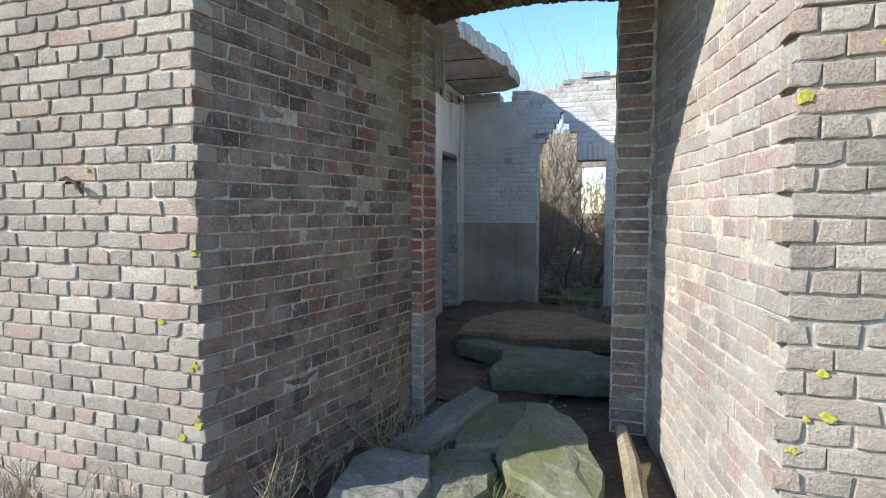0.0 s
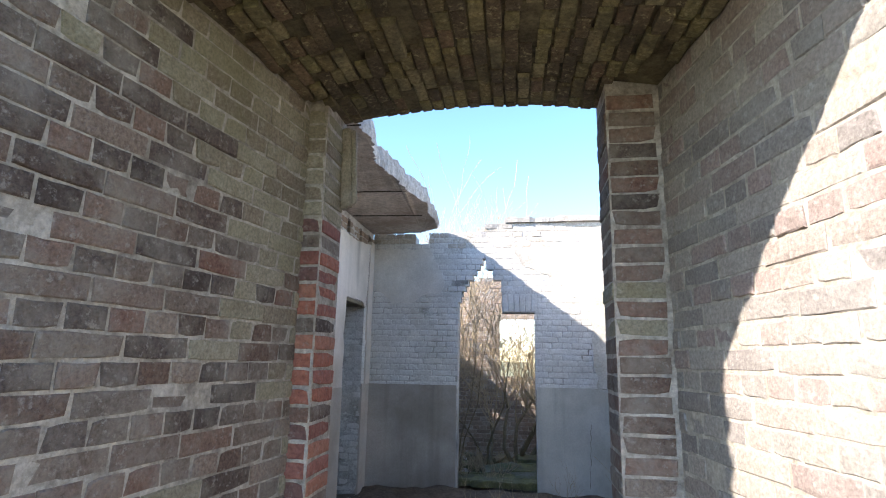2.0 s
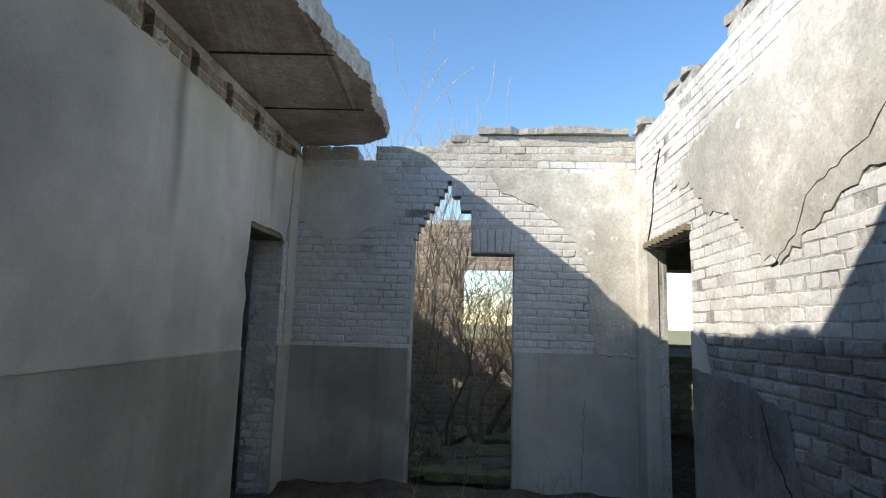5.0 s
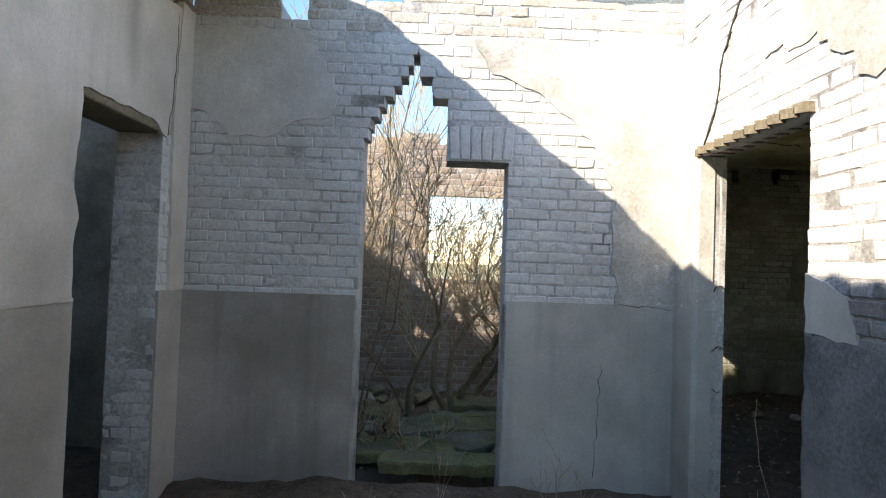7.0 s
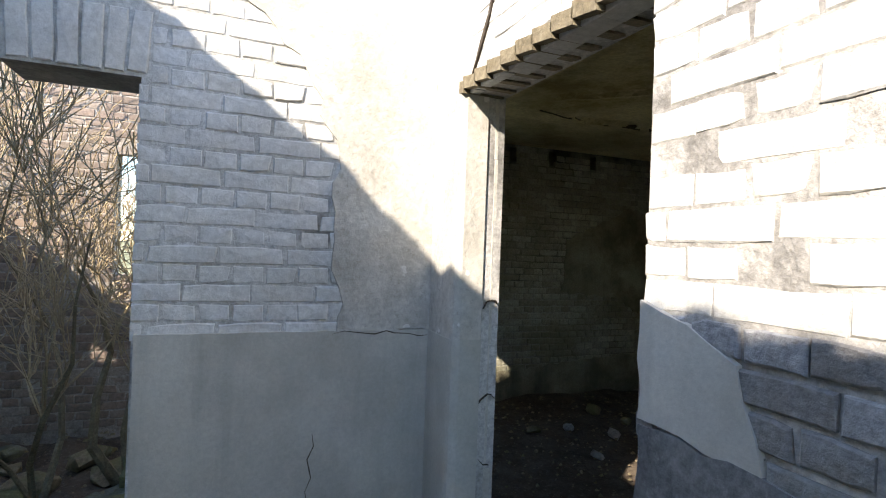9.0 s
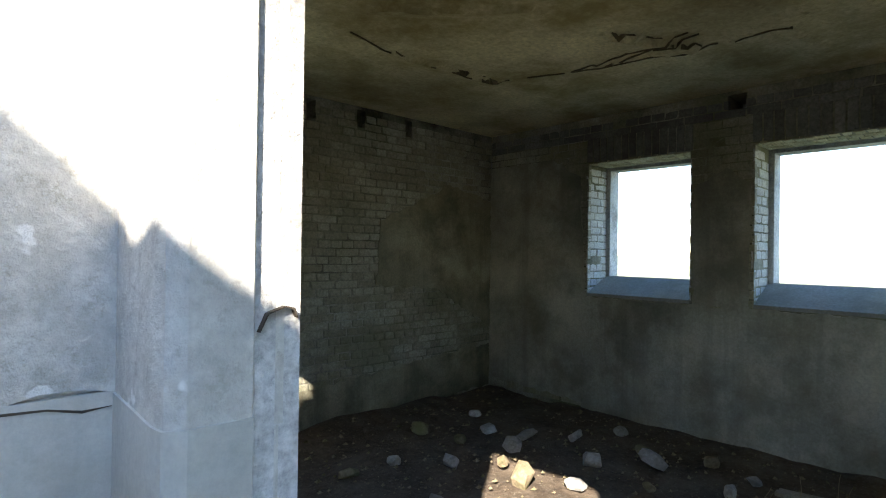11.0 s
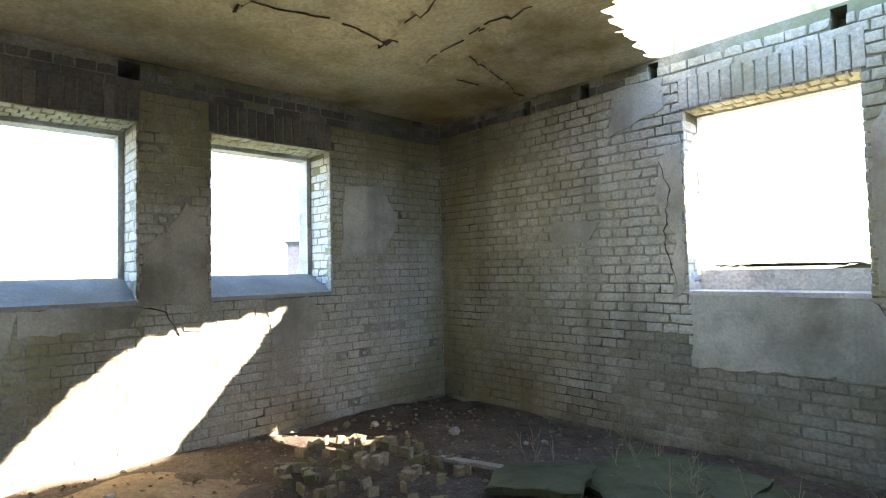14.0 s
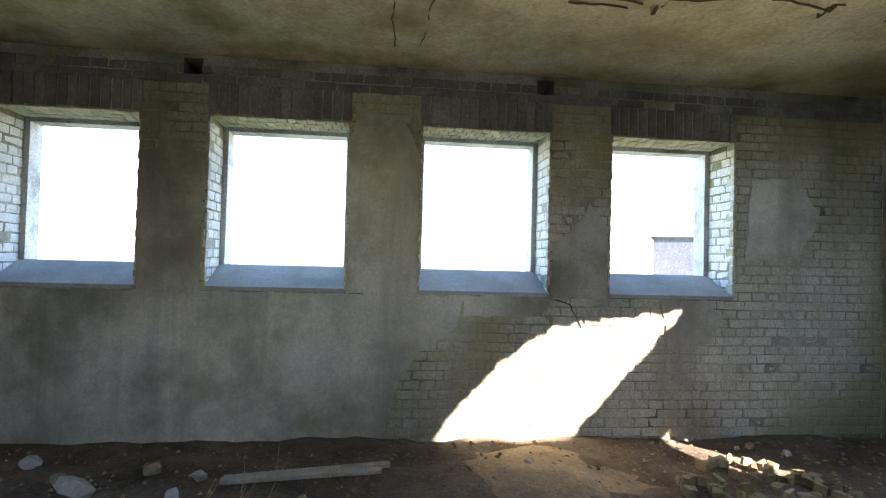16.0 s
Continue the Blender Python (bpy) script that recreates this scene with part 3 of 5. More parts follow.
def shrub(at, height, stems, spread, seed, label, depth=3, radius=0.02, group="", thin=1.0, bend=0.25, bounds=None):
    rng = random.Random(seed)
    out = []
    for k in range(stems):
        a = 2 * math.pi * (k + rng.random()) / stems
        r = rng.uniform(0, 0.18)
        base = Vector((math.cos(a) * r, math.sin(a) * r, -0.05))
        way = Vector((math.cos(a) * spread, math.sin(a) * spread, 1))
        branch(rng, base, way, height * rng.uniform(0.55, 0.8), radius * rng.uniform(0.5, 1.1), depth, out, bend)
    if bounds:
        x0, x1, y0, y1 = bounds
        out = [b for b in out if all(x0 < at[0] + p.x < x1 and y0 < at[1] + p.y < y1 for p in b[1])]
    top = new("shrub")
    top.matrix_world = pose(*at)
    tagged(top, label, "shrub", group)
    vs, fs = [], []
    for d, pts, radii in out:
        if d == depth:
            sv, sf = [], []
            tube(sv, sf, pts, radii, 6)
            link("stem", sv, sf, BARK if radius > 0.01 else TWIG, top)
        else:
            tube(vs, fs, pts, [max(r * thin, 0.0036 if radius > 0.012 else 0.0016) for r in radii], 3)
    tagged(link("crown", vs, fs, TWIG, top), kind="stuff")
    return top


def tuft(at, count, height, spread, mat, seed, label, name="grass_tuft", category="grass", droop=0.5):
    rng = random.Random(seed)
    vs, fs = [], []
    for _ in range(count):
        a = rng.uniform(0, 2 * math.pi)
        r = spread * math.sqrt(rng.random()) * 0.5
        p = Vector((math.cos(a) * r, math.sin(a) * r, -0.02))
        b = a + rng.uniform(-1.2, 1.2)
        d = Vector((math.cos(b), math.sin(b), 0))
        h = height * rng.uniform(0.5, 1.0)
        w = Vector((-d.y, d.x, 0)) * rng.uniform(0.0015, 0.003)
        k = len(vs)
        for s, wid in ((0, 1.0), (0.4, 0.8), (0.75, 0.5), (1.0, 0.08)):
            q = p + d * droop * h * s * s + UP * h * (s - 0.25 * droop * s * s)
            vs += [q - w * wid, q + w * wid]
        for i in range(3):
            fs.append((k + 2 * i, k + 2 * i + 1, k + 2 * i + 3, k + 2 * i + 2))
    ob = link(name, vs, fs, mat)
    ob.location = at
    return tagged(ob, label, category)


def ground_sheet(name, x0, x1, y0, y1, z, amp, cell, mat, label, category, seed=0.0, kind="structure", heap=None):
    nx, ny = max(1, int((x1 - x0) / cell)), max(1, int((y1 - y0) / cell))
    vs, fs = [], []
    for j in range(ny + 1):
        for i in range(nx + 1):
            x, y = x0 + (x1 - x0) * i / nx, y0 + (y1 - y0) * j / ny
            h = noise.fractal(Vector((x * 1.7 + seed, y * 1.7, seed)), 0.8, 2.0, 5) * amp
            vs.append((x, y, z + h + (heap(x, y) if heap else 0.0)))
    for j in range(ny):
        for i in range(nx):
            k = j * (nx + 1) + i
            fs.append((k, k + 1, k + nx + 2, k + nx + 1))
    ob = link(name, vs, fs, mat)
    for p in ob.data.polygons:
        p.use_smooth = True
    return tagged(ob, label, category, kind=kind)


def soldiers(wall, face, u0, u1, z0, mats, tall=0.25, seed=3, lean=0.0, proud=0.005):
    """A flat arch of bricks on end."""
    rng = random.Random(seed)
    n = max(1, int((u1 - u0) / PITCH))
    for i in range(n):
        f = (i + 0.5) / n
        uc = u0 + (u1 - u0) * f
        ob = new("brick", brick_shape(round(tall - JOINT, 3), PITCH - JOINT, 0.1, mats[0], rng.randrange(6)))
        ob.matrix_world = Matrix.Translation(face.at(uc, z0 + tall / 2 + rng.uniform(-0.006, 0.006), proud + rng.uniform(-0.002, 0.003))) @ face.turn() @ Matrix.Rotation(radians(90 + lean * (f - 0.5) * 2), 4, "Y")
        ob.parent = wall


def soffit(wall, face, u0, u1, z, depth, seed):
    """Brick ends on the underside of a window's head, in rows along it, joined."""
    rng = random.Random(seed)
    rows = int(depth / 0.1)
    vs, fs = [], []
    for r in range(rows):
        u = u0 + 0.004 - (0.0 if r % 2 else 0.04)
        while u < u1 - 0.02:
            a, b = max(u, u0 + 0.004), min(u + PITCH - 0.009, u1 - 0.004)
            if b - a > 0.015:
                m = face.at((a + b) / 2, z - 0.004 - rng.uniform(0, 0.008), -(r + 0.5) * depth / rows)
                bv, bf = brick_geometry(b - a, depth / rows - 0.011, 0.04, rng)
                k = len(vs)
                # local y runs into the head, local z across the wall
                vs += [m + face.u * q[0] + UP * q[1] + face.n * q[2] for q in bv]
                fs += [tuple(k + i for i in f) for f in bf]
            u += PITCH
    tagged(link("brickwork", vs, fs, M_SOFFITPALE, wall), kind="stuff")


def inside(polys, u, z, m=0.14):
    """Whether a brick lies well under one of the plaster coats."""
    for pts in polys:
        n, ok = len(pts), True
        c = False
        for (x1, y1), (x2, y2) in zip(pts, pts[1:] + pts[:1]):
            if (y1 > z) != (y2 > z) and u < (x2 - x1) * (z - y1) / (y2 - y1) + x1:
                c = not c
            dx, dy = x2 - x1, y2 - y1
            t = max(0, min(1, ((u - x1) * dx + (z - y1) * dy) / max(1e-9, dx * dx + dy * dy)))
            if math.hypot(u - x1 - t * dx, z - y1 - t * dy) < m:
                ok = False
        if c and ok:
            return True
    return False


# ---- ground ----
gv, gf = prism([(-1500, -1500), (1500, -1500), (1500, 1500), (-1500, 1500)], -0.5, -0.22)
tagged(link("ground", gv, gf, FIELD), "flat grassy field reaching the far horizon", "ground", kind="structure")


def porch_heap(x, y):
    rim = min(1.0, max(-4.0 - x, x - 1.6, -2.6 - y, 0.0) / 0.9)
    return 0.16 * math.exp(-((x + 0.6) ** 2 + (y - 3.2) ** 2) / 0.9) - 0.3 * rim


ground_sheet("ground_porch", -5, 2.5, -3.5, 4.0, -0.03, 0.05, 0.12, SOIL, "dry soil and debris before the doorway", "ground", 2.0, heap=porch_heap)
ground_sheet("floor_hall", -2.51, 1.02, 3.9, 8.81, 0.02, 0.07, 0.1, SOIL, "dark soil and debris over the hall floor", "floor", 5.0)
ground_sheet("floor_room", 1.02, 5.72, 3.4, 12.12, -0.01, 0.05, 0.1, SOIL, "dark soil covered room floor with fine rubble", "floor", 9.0)
ground_sheet("floor_yard", -2.51, 1.02, 8.81, 12.12, -0.1, 0.14, 0.1, SOIL, "dark rubble strewn floor of the roofless back room", "floor", 12.0)
ground_sheet("floor_west", -5.4, -2.51, 3.9, 12.12, 0.0, 0.06, 0.2, SOIL, "soil floor of the roofless side room", "floor", 15.0)
sand = ground_sheet("sandy_patch", 3.7, 5.7, 5.6, 7.9, -0.09, 0.03, 0.1, SAND, "sandy brown soil heaped along the window wall", "soil", 4.0, kind="stuff",
                    heap=lambda x, y: 0.14 * math.exp(-((x - 5.0) ** 2 / 0.5 + (y - 6.7) ** 2 / 0.55)))

# ---- porch ----
TOPZ = 3.68
pv, pf = prism([(-4.2, 1.859), (-1.704, 1.859), (-1.409, 3.62), (-4.2, 3.62)], -0.25, TOPZ)
wall_pl = tagged(link("wall_porch_left", pv, pf, MORTAR), "thick weathered brown brick wall beside the doorway", "wall", kind="structure")
pv, pf = prism([(0.514, 1.861), (1.08, 1.861), (1.08, 3.3), (1.2, 3.3), (1.2, 3.62), (0.209, 3.62)], -0.25, 2.93)
wall_pr = tagged(link("wall_porch_right", pv, pf, MORTAR_LIGHT), "thick sunlit brown brick wall beside the doorway", "wall", kind="structure")
# unseen filler added to block stray sun over the low porch wall
pv, pf = prism([(1.0, 3.16), (1.2, 3.16), (1.2, 3.9), (1.0, 3.9)], 2.935, 3.17)
tagged(link("wall_room_corner", pv, pf, MORTAR_LIGHT), "unseen corner filler that stops stray sun above the porch wall", "wall", kind="structure")
F_PL = Face((-1.70, 1.85), (-1.405, 3.62))
F_PR = Face((0.205, 3.62), (0.51, 1.85))
F_OL = Face((-4.2, 1.85), (-1.70, 1.85))
F_OR = Face((0.51, 1.85), (1.08, 1.85))

# the vault over the porch, a flat brick arch
SPRING, CROWN = 2.87, 2.955


def vault_z(f):
    return SPRING + (CROWN - SPRING) * (1 - (2 * f - 1) ** 2)


vs, fs = [], []
NA = 16
for yy in (2.12, 3.62):
    k = (yy - 1.85) / 1.77
    xl, xr = -1.70 + 0.295 * k - 0.06, 0.51 - 0.305 * k + 0.06
    for i in range(NA + 1):
        vs.append((xl + (xr - xl) * i / NA, yy, vault_z(i / NA) + 0.006))
    # unseen top, sloped down to the right to let the sun by
    for i in range(NA + 1):
        vs.append((xl + (xr - xl) * i / NA, yy, TOPZ - 0.68 * max(0.0, i / NA - 0.55) / 0.45))
n = NA + 1
for i in range(NA):
    fs.append((i, i + 1, 2 * n + i + 1, 2 * n + i))
    fs.append((n + i, 3 * n + i, 3 * n + i + 1, n + i + 1))
    fs.append((i, n + i, n + i + 1, i + 1))
    fs.append((2 * n + i, 2 * n + i + 1, 3 * n + i + 1, 3 * n + i))
fs += [(0, 2 * n, 3 * n, n), (NA, n + NA, 3 * n + NA, 2 * n + NA)]
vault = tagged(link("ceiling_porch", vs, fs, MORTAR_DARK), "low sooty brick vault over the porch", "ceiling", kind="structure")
# unseen roof, its outline cut so a sun strip reaches the room
pv, pf = prism([(-4.2, 2.06), (-0.52, 2.06), (-0.40, 2.6), (-0.55, 3.3), (-0.5, 3.92), (-4.2, 3.92)], 3.685, 3.76)
tagged(link("roof_porch", pv, pf, CONCRETE), "unseen flat concrete roof over the porch, cut to pass the sun", "roof", kind="structure")

# front wall of the hall, with the doorway
F_FW = Face((-2.81, 3.62), (1.02, 3.62))
DL, DR, DTOP = 2.81 - 1.32, 2.81 - 0.02, 2.88
wall_front = slab_wall("wall_front", F_FW, 0.28, -0.25, TOPZ, [(DL, DR, -0.3, 3.0), (3.3, 4.0, 3.3, 9)], MORTAR, "brown brick wall with the open doorway")
# segmental head of the doorway
vs, fs = [], []
for yy in (3.63, 3.89):
    for i in range(13):
        f = i / 12
        vs.append((-1.32 + 1.30 * f, yy, vault_z((-1.32 + 1.30 * f + 1.405) / 1.61) + 0.006))
    for i in range(13):
        vs.append((-1.32 + 1.30 * i / 12, yy, 3.0))
for i in range(12):
    fs += [(i, i + 1, 27 + i, 26 + i), (i, 13 + i, 14 + i, i + 1), (26 + i, 27 + i, 40 + i, 39 + i)]
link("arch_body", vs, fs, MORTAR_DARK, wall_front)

# ---- hall ----
F_BK = Face((-2.51, 8.81), (1.02, 8.81))
bd0, bd1 = -1.266 + 2.51, -0.213 + 2.51
back_holes = [(bd0, bd1, -0.3, 2.32), (bd0, 1.85, 2.32, 2.48)]
for i in range(8):
    zz = 2.48 + i * PITCH
    lo = bd0 + (0.03, 0.05, 0.10, 0.14, 0.20, 0.25, 0.30, 0.335)[i]
    hi = 1.85 if zz < 2.72 else (1.73 if i < 6 else 1.64)
    back_holes.append((lo, hi, zz, zz + PITCH))
back_steps = [(0.62, 0.82, 3.28), (0.0, 0.62, 3.42), (0.82, 1.5, 3.44), (1.5, 1.9, 3.50)]
wall_back = slab_wall("wall_hall_back", F_BK, 0.28, -0.3, 3.58, back_holes, MORTAR_WHITE, "whitewashed brick wall with a broken doorway and plaster remains", steps=back_steps)

F_RT = Face((1.02, 8.81), (1.02, 3.9))
rd0, rd1 = 8.81 - 8.51, 8.81 - 7.45
rt_steps = [(0.35, 0.9, 3.52), (1.5, 2.1, 3.50), (3.95, 4.95, 3.2)]
wall_right = slab_wall("wall_hall_right", F_RT, 0.18, -0.3, 3.58, [(rd0, rd1, -0.4, 2.36)], MORTAR_ERODED, "whitewashed brick partition with an open doorway and flaking plaster", steps=rt_steps, inset=0.0045)
F_RT2 = Face((1.02, 12.12), (1.02, 8.81))
wall_right2 = slab_wall("wall_yard_right", F_RT2, 0.18, -0.3, 3.3, [(1.12, 2.20, -0.4, 2.12)], MORTAR_WHITE, "whitewashed brick partition with a second doorway")

F_LT = Face((-2.51, 3.9), (-2.51, 8.81))
ld0, ld1 = 7.64 - 3.9, 8.47 - 3.9
pockets = [(u, u + 0.11, 3.2, 3.38) for u in (0.55, 1.08, 1.6, 2.12, 2.64, 3.16, 3.68, 4.2, 4.62)]
wall_left = slab_wall("wall_hall_left", F_LT, 0.30, -0.3, 3.44, [(ld0, ld1, -0.4, 2.365)] + pockets, MORTAR_WHITE, "grey plastered wall with a doorway and joist pockets under the slab")

# side room beyond, seen through its doorway
F_WB = Face((-5.4, 9.4), (-2.81, 9.4))
slab_wall("wall_west_back", F_WB, 0.3, -0.3, 3.2, [], GREENPLASTER, "mildewed plaster wall of the side room", inset=0.0)
F_WF = Face((-5.4, 3.9), (-5.4, 12.4))
slab_wall("wall_west_far", F_WF, 0.3, -0.3, 3.42, [(4.2, 4.8, 2.2, 2.9)], GREENPLASTER, "plastered outer wall of the side room", inset=0.0)

# unseen slab, cut back to admit some sun yet keep it off the hall
pv, pf = prism([(-5.7, 3.6), (-2.82, 3.6), (-2.82, 8.5), (-3.6, 8.75), (-4.6, 8.55), (-5.7, 8.7)], 3.43, 3.58)
tagged(link("ceiling_west", pv, pf, SLABUNDER), "unseen slab over the side room, edge cut to shape its light", "ceiling", kind="structure")
pv, pf = prism([(-5.4, 3.62), (-2.81, 3.62), (-2.81, 3.9), (-5.4, 3.9)], -0.3, 3.42)
tagged(link("wall_west_front", pv, pf, GREENPLASTER), "plastered front wall of the side room", "wall", kind="structure")

# ---- roofless back room ----
F_YB = Face((-2.81, 12.12), (1.2, 12.12))
yb_holes = [(1.99, 3.06, 1.36, 2.50), (-0.13, 0.94, 1.36, 2.50)]
yb_steps = [(0.0, 0.5, 3.12), (0.9, 1.6, 3.2), (2.1, 2.6, 3.16), (3.0, 3.4, 3.22), (3.6, 4.0, 3.1)]
wall_yard = slab_wall("wall_yard_back", F_YB, 0.35, -0.3, 3.3, yb_holes, MORTAR, "ruined brick outer wall with empty window openings", steps=yb_steps)
F_YL = Face((-2.51, 9.09), (-2.51, 12.12))
slab_wall("wall_yard_left", F_YL, 0.30, -0.3, 2.48, [(1.0, 1.9, -0.4, 2.2)], PLASTER_OLD, "plastered side wall of the roofless back room", inset=0.0)

# ---- windowed room ----
RX, RF, RB, RH = 5.72, 3.4, 12.12, 3.0
F_W = Face((RX, RB), (RX, RF))
WINS = [(RB - 10.78, RB - 9.73), (RB - 9.21, RB - 8.13), (RB - 7.54, RB - 6.47), (RB - 5.93, RB - 4.82)]
WZ0, WZ1 = 1.18, 2.53
w_holes = [(a, b, WZ0, WZ1) for a, b in WINS]
w_pockets = [(RB - y - 0.075, RB - y + 0.075, 2.83, 2.97) for y in (9.35, 6.52)]
wall_w = slab_wall("wall_window", F_W, 0.37, -0.3, RH, w_holes + w_pockets, MORTAR_MOSSY, "mildewed brick and plaster wall with four empty windows")
F_WO = Face((RX + 0.37, RB + 0.3), (RX + 0.37, RF - 0.35))
o_holes = [(a + 0.3 + 0.045, b + 0.3 - 0.045, 1.355, 2.49) for a, b in WINS]
slab_wall("outer_leaf", F_WO, 0.17, -0.3, RH, o_holes, MORTAR_WHITE, "", inset=0.0, parent=wall_w)

F_F = Face((RX, RF), (1.2, RF))
fw = (RX - 2.98, RX - 1.88)
f_pockets = [(u - 0.045, u + 0.045, 2.83, 2.98) for u in (RX - 5.06, RX - 4.46, RX - 3.82, RX - 3.2, RX - 1.98)] + [(4.05, 4.2, 2.42, 2.62)]
wall_f = slab_wall("wall_room_front", F_F, 0.24, -0.3, RH, [(*fw, 1.17, 2.55)] + f_pockets, MORTAR_MOSSY, "whitewashed mossy brick wall with one wide empty window", inset=0.006)
F_FO = Face((RX + 0.28, RF - 0.24), (1.2, RF - 0.24))
slab_wall("outer_leaf", F_FO, 0.11, -0.3, RH, [(fw[0] + 0.28 + 0.012, fw[1] + 0.28 - 0.012, 1.33, 2.53)], MORTAR_WHITE, "", inset=0.0, parent=wall_f)

F_B = Face((1.2, RB), (RX, RB))
bw = (0.72, 1.78)
b_pockets = [(u - 0.05, u + 0.05, 2.8, 2.97) for u in (2.05, 2.6, 3.2)]
wall_b = slab_wall("wall_room_back", F_B, 0.24, -0.3, RH, [(*bw, 1.18, 2.55)] + b_pockets, MORTAR_MOSSY, "mossy whitewashed brick wall with plaster remains", inset=0.006)
F_BO = Face((1.2, RB + 0.24), (RX + 0.28, RB + 0.24))
slab_wall("outer_leaf", F_BO, 0.11, -0.3, RH, [(bw[0] + 0.012, bw[1] - 0.012, 1.36, 2.53)], MORTAR_WHITE, "", inset=0.0, parent=wall_b)


def sloped_sill(wall, face, a, b, z0, z1, depth, mat):
    """A cemented sill that rises outwards, with a thin nosing at its inner edge."""
    vs = [face.at(u, z, o) for u in (a, b) for z, o in ((z0 - 0.02, 0.012), (z0 + 0.012, 0.012), (z0 + 0.02, -0.02), (z1, -depth), (z0 - 0.02, -depth))]
    fs = [(0, 1, 2, 3, 4), (9, 8, 7, 6, 5)] + [(i, 5 + i, 5 + (i + 1) % 5, (i + 1) % 5) for i in range(5)]
    return link("window_sill", vs, fs, mat, wall)


for a, b in WINS:
    sloped_sill(wall_w, F_W, a + 0.004, b - 0.004, WZ0, 1.362, 0.385, SILL)
sloped_sill(wall_b, F_B, bw[0] + 0.004, bw[1] - 0.004, 1.18, 1.365, 0.33, SILL)
sloped_sill(wall_f, F_F, fw[0] + 0.004, fw[1] - 0.004, 1.165, 1.18, 0.242, PLASTER_OLD)
# crumbling foot of the outer leaf behind the wide window's sill
rng = random.Random(12)
foot = [(fw[0] + 0.03, 1.17), (fw[1] - 0.004, 1.17), (fw[1] - 0.004, 1.36), (fw[0] + 0.08, 1.36)]
line = ragged(foot[2:] , 0.014, rng, 0.03)
line = [Vector(foot[0]), Vector(foot[1])] + [p for p in line if p.y > 1.3]
vs = [F_F.at(p.x, p.y, o) for o in (-0.244, -0.345) for p in line]
n = len(line)
# mossy foot, its dark tone also carrying the shade of an inward face
link("window_sill", vs, [tuple(range(n)), tuple(range(n, 2 * n))[::-1]] + [(i, n + i, n + (i + 1) % n, (i + 1) % n) for i in range(n)], GREENSLAB, wall_f, "mossy crumbling foot of the outer brick leaf")

# ceiling slab of the windowed room, broken through beside the partition
HOLE = [(1.58, 3.3), (3.05, 3.3), (3.19, 3.48), (3.12, 3.82), (3.06, 4.25), (2.99, 4.42), (2.80, 4.56), (2.45, 4.61), (2.0, 4.58), (1.62, 4.56), (1.54, 3.9)]


def in_hole(x, y):
    c = False
    for (x1, y1), (x2, y2) in zip(HOLE, HOLE[1:] + HOLE[:1]):
        if (y1 > y) != (y2 > y) and x < (x2 - x1) * (y - y1) / (y2 - y1) + x1:
            c = not c
    return c


cx0, cx1, cy0, cy1, cc = 1.2, RX + 0.54, RF - 0.3, RB + 0.3, 0.05
nx, ny = int((cx1 - cx0) / cc), int((cy1 - cy0) / cc)
rng = random.Random(77)
grid = {}
vs, fs = [], []
keep = [[not in_hole(cx0 + (cx1 - cx0) * (i + 0.5) / nx, cy0 + (cy1 - cy0) * (j + 0.5) / ny) for i in range(nx)] for j in range(ny)]
# loose scales of the ceiling coat hang lower along broken lines
SCALES = [((4.1, 10.62), (3.2, 10.7), 0.22), ((4.45, 9.15), (3.9, 9.5), 0.3), ((4.45, 6.25), (3.6, 6.2), 0.28), ((4.35, 5.25), (3.5, 5.4), 0.22), ((4.35, 3.75), (4.1, 4.6), 0.18), ((3.4, 4.9), (3.9, 4.5), 0.16), ((4.7, 6.5), (4.4, 5.3), 0.10), ((4.3, 9.9), (4.5, 9.1), 0.12), ((4.6, 9.0), (4.35, 8.3), 0.10), ((4.7, 5.0), (3.9, 4.2), 0.11), ((3.6, 5.6), (2.9, 5.2), 0.13), ((3.2, 7.4), (4.6, 6.9), 0.10), ((5.2, 8.6), (3.6, 8.75), 0.09), ((3.3, 9.6), (2.6, 10.3), 0.14), ((5.1, 6.1), (4.5, 4.4), 0.08)]


def sag(x, y):
    z = 0.012 * noise.fractal(Vector((x * 0.9, y * 0.9, 3)), 0.8, 2.0, 4) + 0.006 * noise.fractal(Vector((x * 6, y * 6, 8)), 0.9, 2.0, 3)
    for (ax, ay), (bx, by), w in SCALES:
        dx, dy = bx - ax, by - ay
        t = ((x - ax) * dx + (y - ay) * dy) / (dx * dx + dy * dy)
        if -0.1 < t < 1.1:
            d = ((x - ax) * dy - (y - ay) * dx) / math.hypot(dx, dy) + 0.05 * noise.noise(Vector((x * 5, y * 5, 1)))
            if 0 < d < w:
                z -= min(0.05, 0.2 * w) * (1 - d / w) * min(1, 6 * (t + 0.1), 6 * (1.1 - t))
    return z


for j in range(ny + 1):
    for i in range(nx + 1):
        x, y = cx0 + (cx1 - cx0) * i / nx, cy0 + (cy1 - cy0) * j / ny
        edge = 0 < i < nx and 0 < j < ny
        jit = 0.02 if edge else 0.0
        x, y = x + rng.uniform(-jit, jit), y + rng.uniform(-jit, jit)
        grid[i, j] = len(vs)
        s = sag(x, y) if (1.3 < x < RX - 0.04 and RF + 0.04 < y < RB - 0.04) else 0.0
        vs.append((x, y, RH + 0.004 + s))
        vs.append((x, y, RH + 0.17))
